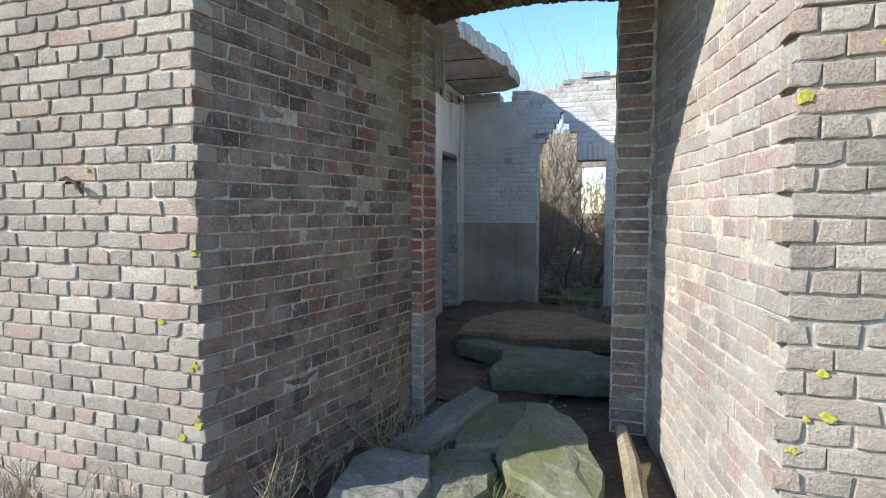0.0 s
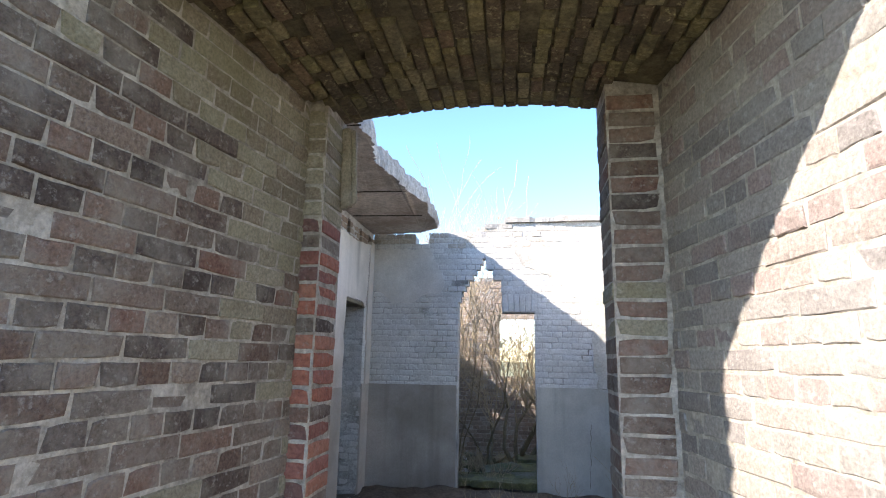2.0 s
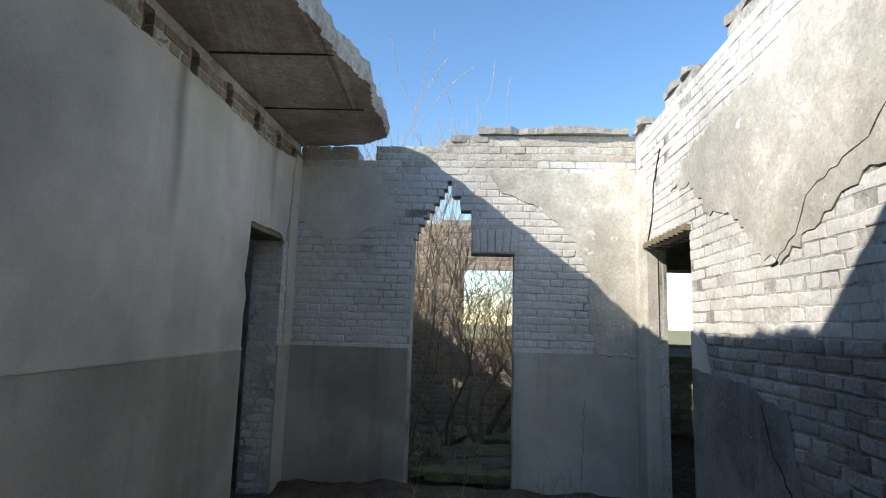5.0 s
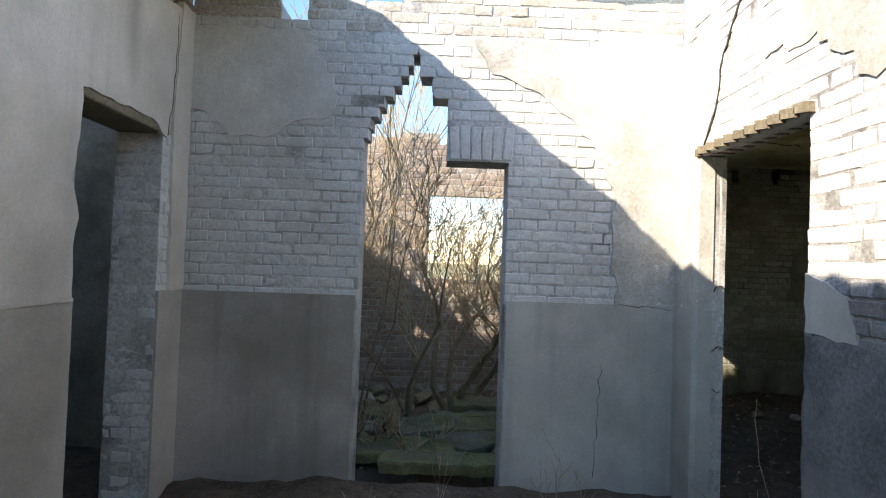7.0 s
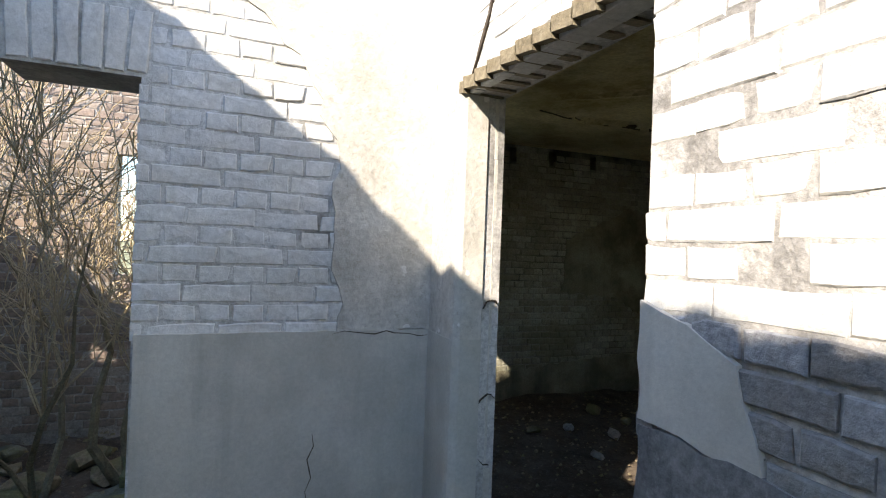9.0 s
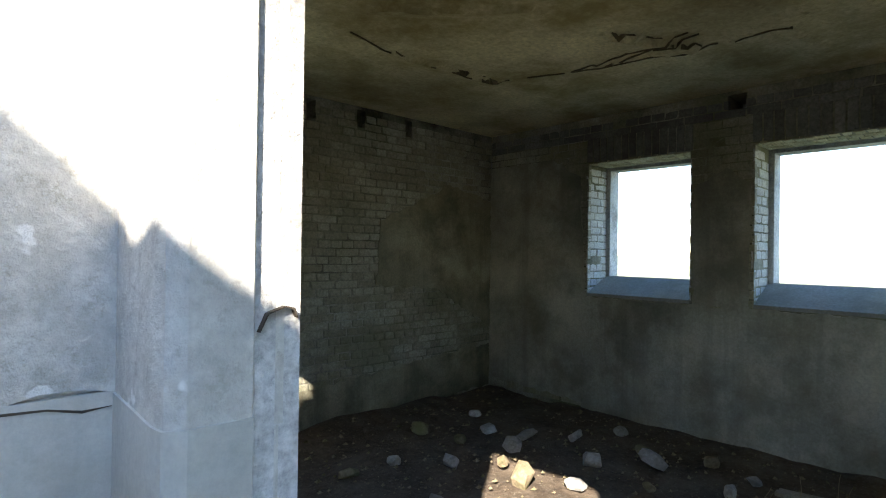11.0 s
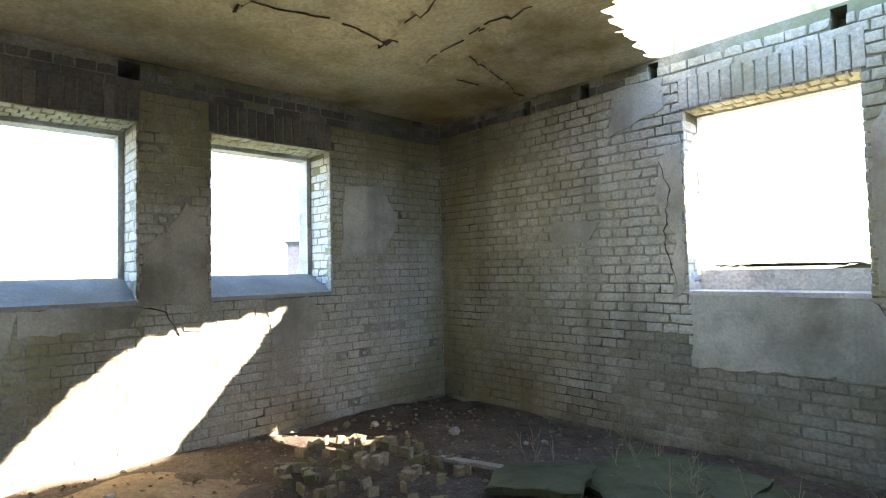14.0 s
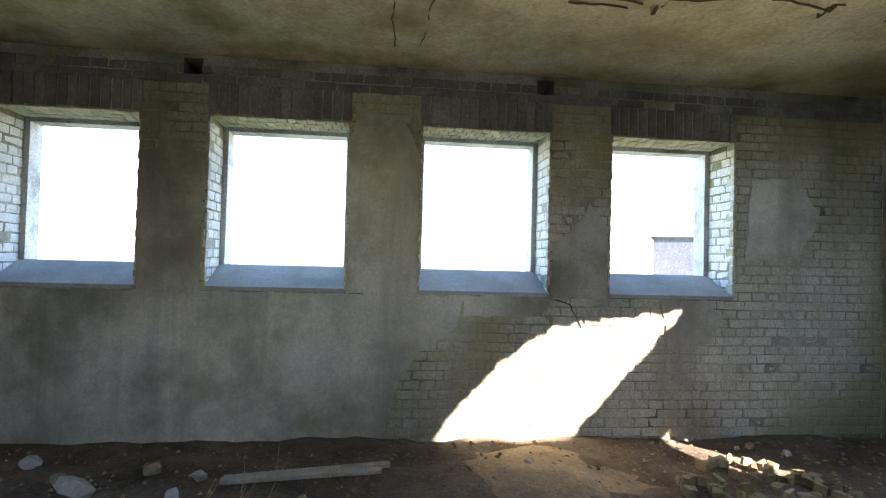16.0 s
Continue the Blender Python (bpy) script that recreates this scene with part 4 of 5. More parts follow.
for j in range(ny):
    for i in range(nx):
        if not keep[j][i]:
            continue
        a, b, c, d = grid[i, j], grid[i + 1, j], grid[i + 1, j + 1], grid[i, j + 1]
        fs += [(d, c, b, a), (a + 1, b + 1, c + 1, d + 1)]
        for ii, jj, p, q in ((i - 1, j, a, d), (i + 1, j, c, b), (i, j - 1, b, a), (i, j + 1, d, c)):
            if not (0 <= ii < nx and 0 <= jj < ny and keep[jj][ii]):
                fs.append((p, q, q + 1, p + 1))
crack_v, crack_f = [], []
rng = random.Random(90)
CRACKS = [((2.54, 10.61), (3.11, 10.71), (4.1, 10.69), (4.34, 10.14), (4.24, 9.14)), ((4.34, 10.14), (4.54, 8.97), (4.59, 8.44)), ((4.37, 6.68), (4.33, 6.25), (4.22, 5.72), (4.23, 5.11)),
          ((5.3, 7.79), (4.46, 7.78), (3.8, 7.7)), ((5.25, 7.6), (4.3, 7.55)), ((4.49, 4.31), (4.43, 3.5)), ((3.8, 4.87), (3.26, 4.87)), ((4.36, 4.76), (3.68, 4.88)), ((4.41, 9.83), (4.3, 9.41), (4.29, 9.1)), ((4.43, 6.88), (4.42, 6.41))]
LINES = [(a, b) for a, b, _ in SCALES[:5]] + [(a, b) for pts in CRACKS for a, b in zip(pts, pts[1:])]
for (ax, ay), (bx, by) in LINES:
    n = max(3, int(math.hypot(bx - ax, by - ay) / 0.05))
    base = len(crack_v)
    ox, oy = -(by - ay), bx - ax
    ol = math.hypot(ox, oy)
    drift = 0.0
    for i in range(n + 1):
        drift += rng.uniform(-0.011, 0.011)
        f = i / n
        x, y = ax + (bx - ax) * f + ox / ol * drift, ay + (by - ay) * f + oy / ol * drift
        w = rng.uniform(0.001, 0.0065) * (0.4 if i in (0, n) else 1)
        z = RH + sag(x, y) - 0.006
        crack_v += [(x + ox / ol * w, y + oy / ol * w, z), (x - ox / ol * w, y - oy / ol * w, z), (x, y, z + 0.04)]
    for i in range(n):
        k = base + 3 * i
        if noise.noise(Vector((i * 0.31, ax * 7, ay * 5))) < -0.25:
            continue
        crack_f += [(k, k + 1, k + 4, k + 3), (k, k + 3, k + 5, k + 2), (k + 1, k + 2, k + 5, k + 4)]
ceiling = tagged(link("ceiling_room", vs, fs, CEILING), "mildewed peeling concrete ceiling broken open at one corner", "ceiling", kind="structure")
link("crack", crack_v, crack_f, CRACKBROWN, ceiling)

# what is left of the hall's roof slab
rng = random.Random(5)
edge = [(-2.78, 3.91), (-1.56, 3.91), (-1.58, 4.4), (-1.66, 4.9), (-1.62, 5.45), (-1.72, 5.9), (-1.63, 6.4), (-1.59, 6.85), (-1.46, 7.3), (-1.52, 7.75), (-1.49, 8.05), (-1.53, 8.5), (-1.75, 8.72), (-2.1, 8.80), (-2.78, 8.84)]
line = ragged(edge, 0.018, rng, 0.028)
n = len(line)
vs = [(p.x, p.y, 3.45 + 0.014 * noise.noise(Vector((p.x * 4, p.y * 4, 0)))) for p in line] + [(p.x - (0.02 if p.x > -2 else 0) + 0.025 * noise.noise(Vector((p.x * 5, p.y * 6, 2))) * (p.x > -2.3), p.y, 3.655 + 0.04 * noise.noise(Vector((p.x * 3, p.y * 7, 5)))) for p in line]
mid = [(p.x + (0.016 if p.x > -2.2 else 0) * rng.random(), p.y, 3.52 + rng.uniform(-0.02, 0.02)) for p in line]
vs = vs[:n] + mid + vs[n:]
fs = [tuple(range(n))[::-1], tuple(range(2 * n, 3 * n))] + [(r * n + i, r * n + (i + 1) % n, (r + 1) * n + (i + 1) % n, (r + 1) * n + i) for r in range(2) for i in range(n)]
hall_roof = tagged(link("ceiling_hall", vs, fs, SLABUNDER), "jagged remainder of a stained concrete roof slab over the wall", "ceiling", kind="structure")
for y in (5.05, 6.75, 7.75):
    sv, sf = [], []
    tube(sv, sf, [Vector((-2.5, y, 3.447)), Vector((-1.98, y + 0.03, 3.446)), Vector((-1.62, y + 0.05, 3.447))], [0.012, 0.010, 0.007], 5)
    link("slab_joint", sv, sf, DARK, hall_roof)

# ---- things at the doorway ----
broken_slab("concrete_slab", [(-0.30, -0.16), (-0.20, -0.30), (0.10, -0.46), (0.24, -0.42), (0.26, -0.16), (0.10, 0.26), (-0.10, 0.46), (-0.24, 0.44)], 0.14, MOSSYCONC, (-0.29, 2.93, 0.10), (9, 4, 0), 11, "large broken mossy concrete slab lying before the doorway", rough=0.018)
broken_slab("concrete_slab", [(-0.22, -0.26), (0.18, -0.24), (0.26, 0.12), (0.14, 0.30), (-0.12, 0.30), (-0.24, 0.08)], 0.15, MOSSYCONC, (-0.64, 3.16, 0.08), (6, -6, 4), 12, "rounded mossy concrete slab tilted against its neighbour", rough=0.02)
broken_slab("concrete_slab", [(-0.22, -0.20), (0.19, -0.26), (0.22, 0.02), (0.16, 0.24), (-0.14, 0.22), (-0.22, 0.10)], 0.17, SLABGREY, (-1.08, 2.42, 0.03), (5, 4, 4), 13, "pale broken concrete slab half sunk in the soil", rough=0.015)
broken_slab("concrete_slab", [(-0.40, -0.12), (0.05, -0.15), (0.38, -0.12), (0.42, 0.10), (0.10, 0.13), (-0.36, 0.12)], 0.17, SLABGREY, (-0.98, 3.22, 0.05), (-8, -13, 62), 14, "rough grey concrete slab leaning across the doorstep", rough=0.02)
broken_slab("concrete_slab", [(-0.20, -0.30), (0.14, -0.32), (0.18, 0.10), (0.10, 0.28), (-0.18, 0.24)], 0.10, MOSSYCONC, (-0.74, 2.62, 0.05), (4, -3, 0), 15, "flat mossy concrete slab in the grass", rough=0.02)
broken_slab("concrete_slab", [(-0.55, -0.3), (0.5, -0.34), (0.6, 0.1), (0.1, 0.34), (-0.5, 0.3)], 0.18, MOSSYCONC, (-0.46, 4.66, 0.06), (3, -2, 6), 16, "dark concrete slab lying just inside the doorway")
broken_slab("concrete_slab", [(-0.85, -0.5), (-0.2, -0.58), (0.75, -0.5), (0.85, -0.1), (0.3, 0.55), (-0.35, 0.6), (-0.8, 0.1)], 0.17, SAND, (-0.82, 6.0, 0.12), (3, -1, 4), 17, "wide fallen roof slab lying on the hall floor")
broken_slab("concrete_slab", [(-0.5, -0.25), (0.45, -0.3), (0.5, 0.2), (-0.4, 0.3)], 0.15, MOSSYCONC, (-1.0, 5.3, 0.02), (-4, 3, -14), 18, "broken concrete slab under the fallen roof slab")
pv, pf = [], []
tube(pv, pf, [Vector((0.20, 2.2, 0.05)), Vector((0.14, 2.6, 0.10)), Vector((0.10, 2.95, 0.18)), Vector((0.05, 3.2, 0.26))], [0.05, 0.055, 0.05, 0.035], 9)
pf += [tuple(range(9))[::-1], tuple(range(27, 36))]
tagged(link("wooden_post", pv, pf, LINTEL), "rotten dark wooden post leaning by the brick wall", "post")
tuft((-0.86, 2.52, 0.06), 130, 0.22, 0.22, GREENGRASS, 31, "green grass tuft between the concrete slabs")
tuft((-0.50, 2.42, 0.04), 170, 0.2, 0.25, GREENGRASS, 32, "green grass tuft before the concrete slab")
tuft((-1.2, 3.0, 0.1), 160, 0.3, 0.5, DRYGRASS, 33, "matted dry grass at the foot of the wall", droop=1.4)
tuft((-0.95, 2.85, 0.08), 110, 0.25, 0.4, DRYGRASS, 34, "matted dry grass on the broken slabs", droop=1.5)
tuft((-0.25, 6.3, 0.25), 50, 0.45, 0.3, DRYGRASS, 35, "dry grass stalks growing beside the fallen slab", droop=0.6)
for i, (p, h, lab) in enumerate((((-1.62, 2.2, -0.02), 0.5, "leafless brown weed against the brick corner"), ((-1.75, 1.7, -0.04), 0.42, "leafless brown weed before the brick wall"), ((-1.32, 2.95, 0.05), 0.75, "tall dry weed stalks against the porch wall"),
                                ((-2.3, 1.6, -0.05), 0.4, "leafless brown weed before the brick wall"), ((-2.7, 1.62, -0.05), 0.45, "leafless brown weed before the brick wall"))):
    shrub(p, h, 3 if h > 0.6 else 7, 0.7, 40 + i, lab, depth=2, radius=0.0055, group="dry weeds", thin=1.0)
for i, (p, h) in enumerate((((-0.2, 6.6, 0.1), 0.75), ((-0.75, 7.6, 0.05), 0.7), ((0.80, 6.95, 0.05), 0.85), ((0.1, 8.5, 0.05), 0.5), ((0.85, 6.8, 0.05), 0.6))):
    shrub(p, h, 3, 0.8, 60 + i, "thin dry stalks growing from the hall rubble", depth=1, radius=0.004, group="dry stalks in the hall", thin=0.8)
hk = new("wall_hook")
tagged(hk, "rusty iron hook set in the outer brick wall", "hook")
hk.matrix_world = pose(-2.36, 1.85, 1.64)
for nm, pts, r in (("shank", [Vector((0, 0.06, 0)), Vector((0, -0.03, 0.0)), Vector((0.0, -0.06, -0.005))], 0.007), ("bar", [Vector((-0.07, -0.035, 0.012)), Vector((0.0, -0.06, 0.02)), Vector((0.05, -0.05, -0.01)), Vector((0.07, -0.04, -0.05))], 0.008)):
    hv, hf = [], []
    tube(hv, hf, pts, [r] * len(pts), 7)
    link(nm, hv, hf, RUST, hk)
# remains of the door frame
fr = new("door_frame")
tagged(fr, "weathered grey remains of a wooden door frame", "door frame")
fr.matrix_world = pose(-1.285, 3.87, 2.42, 0, -2.5, 0)
for nm, x, w, d, z0, z1 in (("stile", 0.0, 0.055, 0.05, 0.0, 0.43), ("moulding", 0.040, 0.022, 0.035, 0.02, 0.42)):
    bm = bmesh.new()
    bmesh.ops.create_cube(bm, size=1)
    for v in bm.verts:
        v.co = Vector((x + v.co.x * w, v.co.y * d, (z0 + z1) / 2 + v.co.z * (z1 - z0) + (0.02 * v.co.x if v.co.z < 0 else 0)))
    bmesh.ops.bevel(bm, geom=bm.edges[:], offset=0.006, segments=2, affect="EDGES")
    part(nm, bm, WOOD, fr)

# lintels over the hall's side doors
bm = bmesh.new()
for i in range(11):
    c = bmesh.ops.create_cube(bm, size=1)["verts"]
    y = 8.60 - (i + 0.5) * 1.18 / 11
    for v in c:
        v.co = Vector((1.085 + v.co.x * 0.19, y + v.co.y * 0.112, 2.385 + v.co.z * 0.05 + (0.018 * v.co.y)))
lint = part("door_lintel", bm, LINTEL)
tagged(lint, "weathered ribbed lintel over the open doorway", "lintel", kind="structure")
bm = bmesh.new()
bmesh.ops.create_cube(bm, size=1)
for v in bm.verts:
    v.co = Vector((-2.655 + v.co.x * 0.3, 8.055 + v.co.y * 0.98, 2.385 + v.co.z * 0.05))
bmesh.ops.bevel(bm, geom=bm.edges[:], offset=0.008, segments=1, affect="EDGES")
tagged(part("door_lintel", bm, LINTEL), "dark weathered wooden lintel over the doorway", "lintel", kind="structure")
# plaster strip on the jamb of the right doorway
for nm, za, zb, grow, mat in (("plaster_pier", 1.33, 3.15, 0.0, PLASTER_OLD), ("dado_pier", -0.1, 1.333, 0.004, DADO)):
    g = grow
    jv, jf = prism([(0.995 - g, 8.80), (0.988 - g, 8.545), (0.993 - g, 8.515 - g), (1.02, 8.500 - g), (1.115, 8.498 - g), (1.125, 8.515), (1.125, 8.56), (1.03, 8.56), (1.03, 8.80)], za, zb)
    link(nm, jv, jf, mat, wall_right)
F_PIER = Face((0.985, 8.500), (1.2, 8.500))
for i, pts in enumerate((((0.13, 1.05), (0.17, 1.10), (0.21, 1.08)), ((0.14, 1.46), (0.18, 1.50), (0.205, 1.48)), ((0.15, 0.82), (0.19, 0.80)))):
    crack(wall_right, F_PIER, list(pts), 0.003, 0.002, 160 + i)
rng = random.Random(66)
for i in range(9):
    za, zb = i * 0.262, (i + 1) * 0.262 - 0.006
    jv, jf = prism([(1.13 + rng.uniform(-0.003, 0.003), 8.517 + rng.uniform(-0.002, 0.002)), (1.16, 8.509), (1.185 + rng.uniform(-0.004, 0.004), 8.512 + rng.uniform(-0.003, 0.003)), (1.199, 8.524 + rng.uniform(-0.004, 0.006)), (1.203, 8.62), (1.13, 8.62)], za, zb + 0.004)
    link("jamb_block", jv, jf, PLASTER_OLD, wall_right)
# concrete remains on the wall tops
rng = random.Random(8)
for i, (a, b, zz, out) in enumerate(((1.9, 2.5, 3.585, 0.03), (2.5, 3.45, 3.585, 0.06), (1.62, 2.0, 3.505, 0.02))):
    pts = ragged([(a, -0.30), (b, -0.30), (b, out), (a, out)], 0.025, rng, 0.08)
    vs2 = [F_BK.at(p.x, zz, p.y) for p in pts] + [F_BK.at(p.x, zz + 0.07 + rng.uniform(-0.015, 0.015), p.y) for p in pts]
    m = len(pts)
    link("coping", vs2, [tuple(range(m)), tuple(range(m, 2 * m))[::-1]] + [(k, m + k, m + (k + 1) % m, (k + 1) % m) for k in range(m)], CONCRETE, wall_back, "crumbling concrete remains on the wall top")
for i, (a, b, zz, out) in enumerate(((0.0, 0.36, 3.585, 0.05), (0.9, 1.48, 3.585, 0.02), (2.1, 2.75, 3.585, 0.03), (2.75, 3.9, 3.585, 0.22))):
    pts = ragged([(a, -0.16), (b, -0.16), (b, out), ((a + b) / 2, out * 0.7), (a, out * 0.6)], 0.03, rng, 0.07)
    th = 0.12 if i == 3 else 0.06
    vs2 = [F_RT.at(p.x, zz, p.y) for p in pts] + [F_RT.at(p.x, zz + th + rng.uniform(-0.03, 0.02), p.y) for p in pts]
    m = len(pts)
    link("coping", vs2, [tuple(range(m)), tuple(range(m, 2 * m))[::-1]] + [(k, m + k, m + (k + 1) % m, (k + 1) % m) for k in range(m)], CONCRETE, wall_right, "crumbling concrete remains on the wall top")

# ---- rubble in the windowed room ----
rng = random.Random(21)
spots = [(5.06, 9.28, .16), (4.75, 9.6, .22), (4.62, 9.0, .14), (4.9, 9.75, .12), (4.4, 9.9, .17), (4.2, 10.5, .2), (3.9, 10.35, .13), (4.5, 10.6, .16), (4.35, 10.9, .18), (4.0, 10.9, .14),
         (3.6, 10.6, .16), (3.3, 10.9, .12), (3.9, 11.3, .2), (4.6, 11.3, .17), (4.8, 10.3, .15), (3.75, 10.05, .24), (3.95, 9.75, .16), (3.4, 9.7, .13), (4.3, 9.4, .11), (5.2, 10.1, .14), (3.1, 10.2, .12), (2.9, 10.9, .15), (4.95, 8.95, .12), (4.55, 8.5, .1), (5.0, 8.2, .09), (4.4, 8.1, .1)]
for i, (x, y, s) in enumerate(spots):
    chunk("rubble_stone", (s * rng.uniform(0.9, 1.3), s * rng.uniform(0.7, 1), s * rng.uniform(0.5, 0.8)), CONCRETE if i % 3 else M_RUBBLE, (x, y, s * 0.22), (rng.uniform(-12, 12), rng.uniform(-12, 12), rng.uniform(0, 180)), 200 + i,
          "pale broken lump of masonry on the dark floor", "rubble", "rubble in the windowed room")
for i in range(84):
    r = 0.78 * math.sqrt(rng.random())
    a = rng.uniform(0, 6.28)
    x, y = 4.32 + r * math.cos(a) * 1.15, 5.40 + r * math.sin(a) * 0.75
    lay_z = 0.035 + max(0, 0.14 - 0.22 * r) * (i % 3) * 0.6
    chunk("broken_brick", (rng.uniform(0.08, 0.17), rng.uniform(0.07, 0.11), 0.06), M_RUBBLE, (x, y, lay_z), (rng.uniform(-14, 14), rng.uniform(-12, 12), rng.uniform(0, 180)), 300 + i, "broken mossy brick in a heap on the floor", "brick", "heap of broken bricks", rough=0.06, corners=5)
for i in range(22):
    x, y = rng.uniform(2.6, 5.5), rng.uniform(4.0, 8.3)
    s = rng.uniform(0.05, 0.12)
    chunk("rubble_stone", (s, s * 0.8, s * 0.6), CONCRETE if i % 2 else M_RUBBLE, (x, y, s * 0.22), (0, rng.uniform(-15, 15), rng.uniform(0, 180)), 400 + i, "small broken lump of masonry on the soil", "rubble", "rubble in the windowed room")
broken_slab("concrete_slab", [(-0.32, -0.3), (0.35, -0.26), (0.3, 0.28), (-0.25, 0.3)], 0.05, GREENSLAB, (3.35, 4.75, 0.03), (4, 3, 30), 51, "flat green concrete slab on the room floor", rough=0.02)
broken_slab("concrete_slab", [(-0.45, -0.35), (0.5, -0.4), (0.55, 0.2), (0.1, 0.42), (-0.5, 0.3)], 0.05, GREENSLAB, (2.75, 4.35, 0.05), (-5, 4, -10), 52, "broken green concrete slab tilted on the floor", rough=0.02)
broken_slab("concrete_slab", [(-0.4, -0.3), (0.42, -0.32), (0.4, 0.3), (-0.38, 0.34)], 0.05, GREENSLAB, (2.1, 4.25, 0.06), (6, -5, 24), 53, "large green concrete slab fallen from the ceiling", rough=0.02)
for i, (x, y, ln, rot) in enumerate(((4.95, 8.27, 1.05, 96), (4.88, 8.3, 1.0, 93), (3.9, 4.85, 0.5, 14), (4.35, 7.05, 0.35, 60), (4.3, 7.5, 0.3, 130))):
    bm = bmesh.new()
    bmesh.ops.create_cube(bm, size=1)
    for v in bm.verts:
        v.co = Vector((v.co.x * ln, v.co.y * 0.06, v.co.z * 0.028))
    bmesh.ops.bevel(bm, geom=bm.edges[:], offset=0.004, segments=1, affect="EDGES")
    ob = part("plank", bm, WOOD)
    ob.matrix_world = pose(x, y, 0.045, 0, 2, rot)
    tagged(ob, "old weathered wooden lath lying on the soil", "plank", "laths on the floor")
shrub((4.35, 8.55, 0.02), 0.35, 6, 2.2, 91, "small heap of dry twigs on the floor", depth=1, radius=0.006)
for i, p in enumerate(((2.55, 4.5, 0.1), (2.95, 4.2, 0.1), (2.0, 4.6, 0.1), (1.75, 4.3, 0.05), (3.6, 4.5, 0.02))):
    shrub(p, 0.34, 4, 0.5, 95 + i, "small leafless weed among the fallen slabs", depth=1, radius=0.0025, group="weeds in the windowed room", thin=0.8)
# fine grit over the floors
rng = random.Random(31)
for nm, x0, x1, y0, y1, count, mat, lab in (("grit", 1.3, 5.6, 3.5, 12.0, 4200, M_RUBBLE, "fine pale masonry grit over the room floor"), ("grit", -2.4, 0.95, 4.0, 8.7, 1800, M_RUBBLE, "fine masonry grit over the hall floor"),
                                           ("grit", -2.4, 0.95, 9.1, 12.0, 900, M_RUBBLE, "fine rubble over the back room floor")):
    vs2, fs2 = [], []
    for _ in range(count):
        x, y, s = rng.uniform(x0, x1), rng.uniform(y0, y1), 0.004 + 0.016 * rng.random() ** 3
        b = len(vs2)
        base = Vector((x, y, 0.015 + s * 0.2))
        for dx, dy, dz in ((-1, -1, -.6), (1, -.8, -.6), (.9, 1, -.6), (-1, .8, -.6), (0.3 + 0.3 * rng.random(), 0.4, 0.35), (-0.5, -0.4, 0.3)):
            a = rng.uniform(0.6, 1.2)
            vs2.append(base + Vector((dx * s * a, dy * s * a, dz * s)))
        fs2 += [(b, b + 1, b + 4), (b + 1, b + 2, b + 4), (b + 2, b + 3, b + 5), (b + 3, b, b + 5), (b, b + 4, b + 5), (b + 2, b + 5, b + 4)]
    tagged(link(nm, vs2, fs2, mat), lab, "rubble", kind="stuff")

# ---- roofless back room ----
YARD = (-2.45, 0.97, 9.14, 12.07)
shrub((-1.5, 9.9, 0.0), 4.2, 8, 0.10, 108, "thin tall leafless saplings rising above the wall", depth=2, radius=0.0125, bounds=YARD)
shrub((-0.95, 10.7, 0.0), 2.7, 3, 0.4, 101, "tall leafless shrub growing in the roofless room", depth=3, radius=0.026, bend=0.42, bounds=YARD)
shrub((-0.46, 10.95, 0.0), 2.5, 4, 0.7, 102, "leafless shrub with a dark crooked stem by the window", depth=3, radius=0.055, bend=0.5, bounds=YARD)
shrub((-1.65, 11.3, 0.0), 2.6, 4, 0.45, 103, "tall leafless shrub against the ruined wall", depth=3, radius=0.022, bend=0.38, bounds=YARD)
shrub((0.25, 11.3, 0.0), 2.3, 3, 0.5, 104, "leafless shrub beside the ruined wall", depth=3, radius=0.02, bend=0.4, bounds=YARD)
shrub((-1.9, 12.9, 0.0), 3.6, 5, 0.25, 105, "leafless shrub standing behind the ruined wall", depth=3, radius=0.02)
shrub((-1.35, 9.8, 0.0), 0.5, 9, 2.6, 106, "tangled heap of dry branches on the floor", depth=2, radius=0.016, bend=0.3, bounds=YARD)
shrub((-1.05, 9.55, 0.0), 0.45, 7, 2.6, 107, "tangled heap of dry brushwood on the floor", depth=2, radius=0.014, bend=0.3, bounds=YARD)
for i, (x, y, sx, sy, z) in enumerate(((-0.35, 10.15, 0.75, 0.42, 0.10), (-0.95, 9.55, 0.95, 0.35, 0.06), (-0.55, 9.15, 1.1, 0.22, 0.10), (-0.2, 10.75, 0.6, 0.3, 0.14), (-1.25, 10.6, 0.5, 0.3, 0.05))):
    broken_slab("concrete_slab", [(-sx / 2, -sy / 2), (0.0, -sy * 0.58), (sx / 2, -sy * 0.45), (sx * 0.46, sy * 0.4), (0.05, sy / 2), (-sx * 0.48, sy * 0.42)], 0.09, MOSSSLAB, (x, y, z - 0.09), (5, -3 + 2 * i, 4 * i - 6), 671 + i, "flat slab grown over with green moss", rough=0.02, group="mossy slabs in the roofless room")
rng = random.Random(41)
for i in range(38):
    x, y = rng.uniform(-1.7, 0.6), rng.uniform(9.2, 11.7)
    s = rng.uniform(0.15, 0.45)
    chunk("rubble_block", (s, s * rng.uniform(0.6, 0.9), s * rng.uniform(0.3, 0.5)), (CONCRETE, MOSSYCONC, M_RUBBLE)[i % 3], (x, y, -0.06 + s * 0.1), (rng.uniform(-12, 12), rng.uniform(-12, 12), rng.uniform(0, 180)), 500 + i,
          "dark block of fallen masonry in the roofless room", "rubble", "fallen masonry in the roofless room")
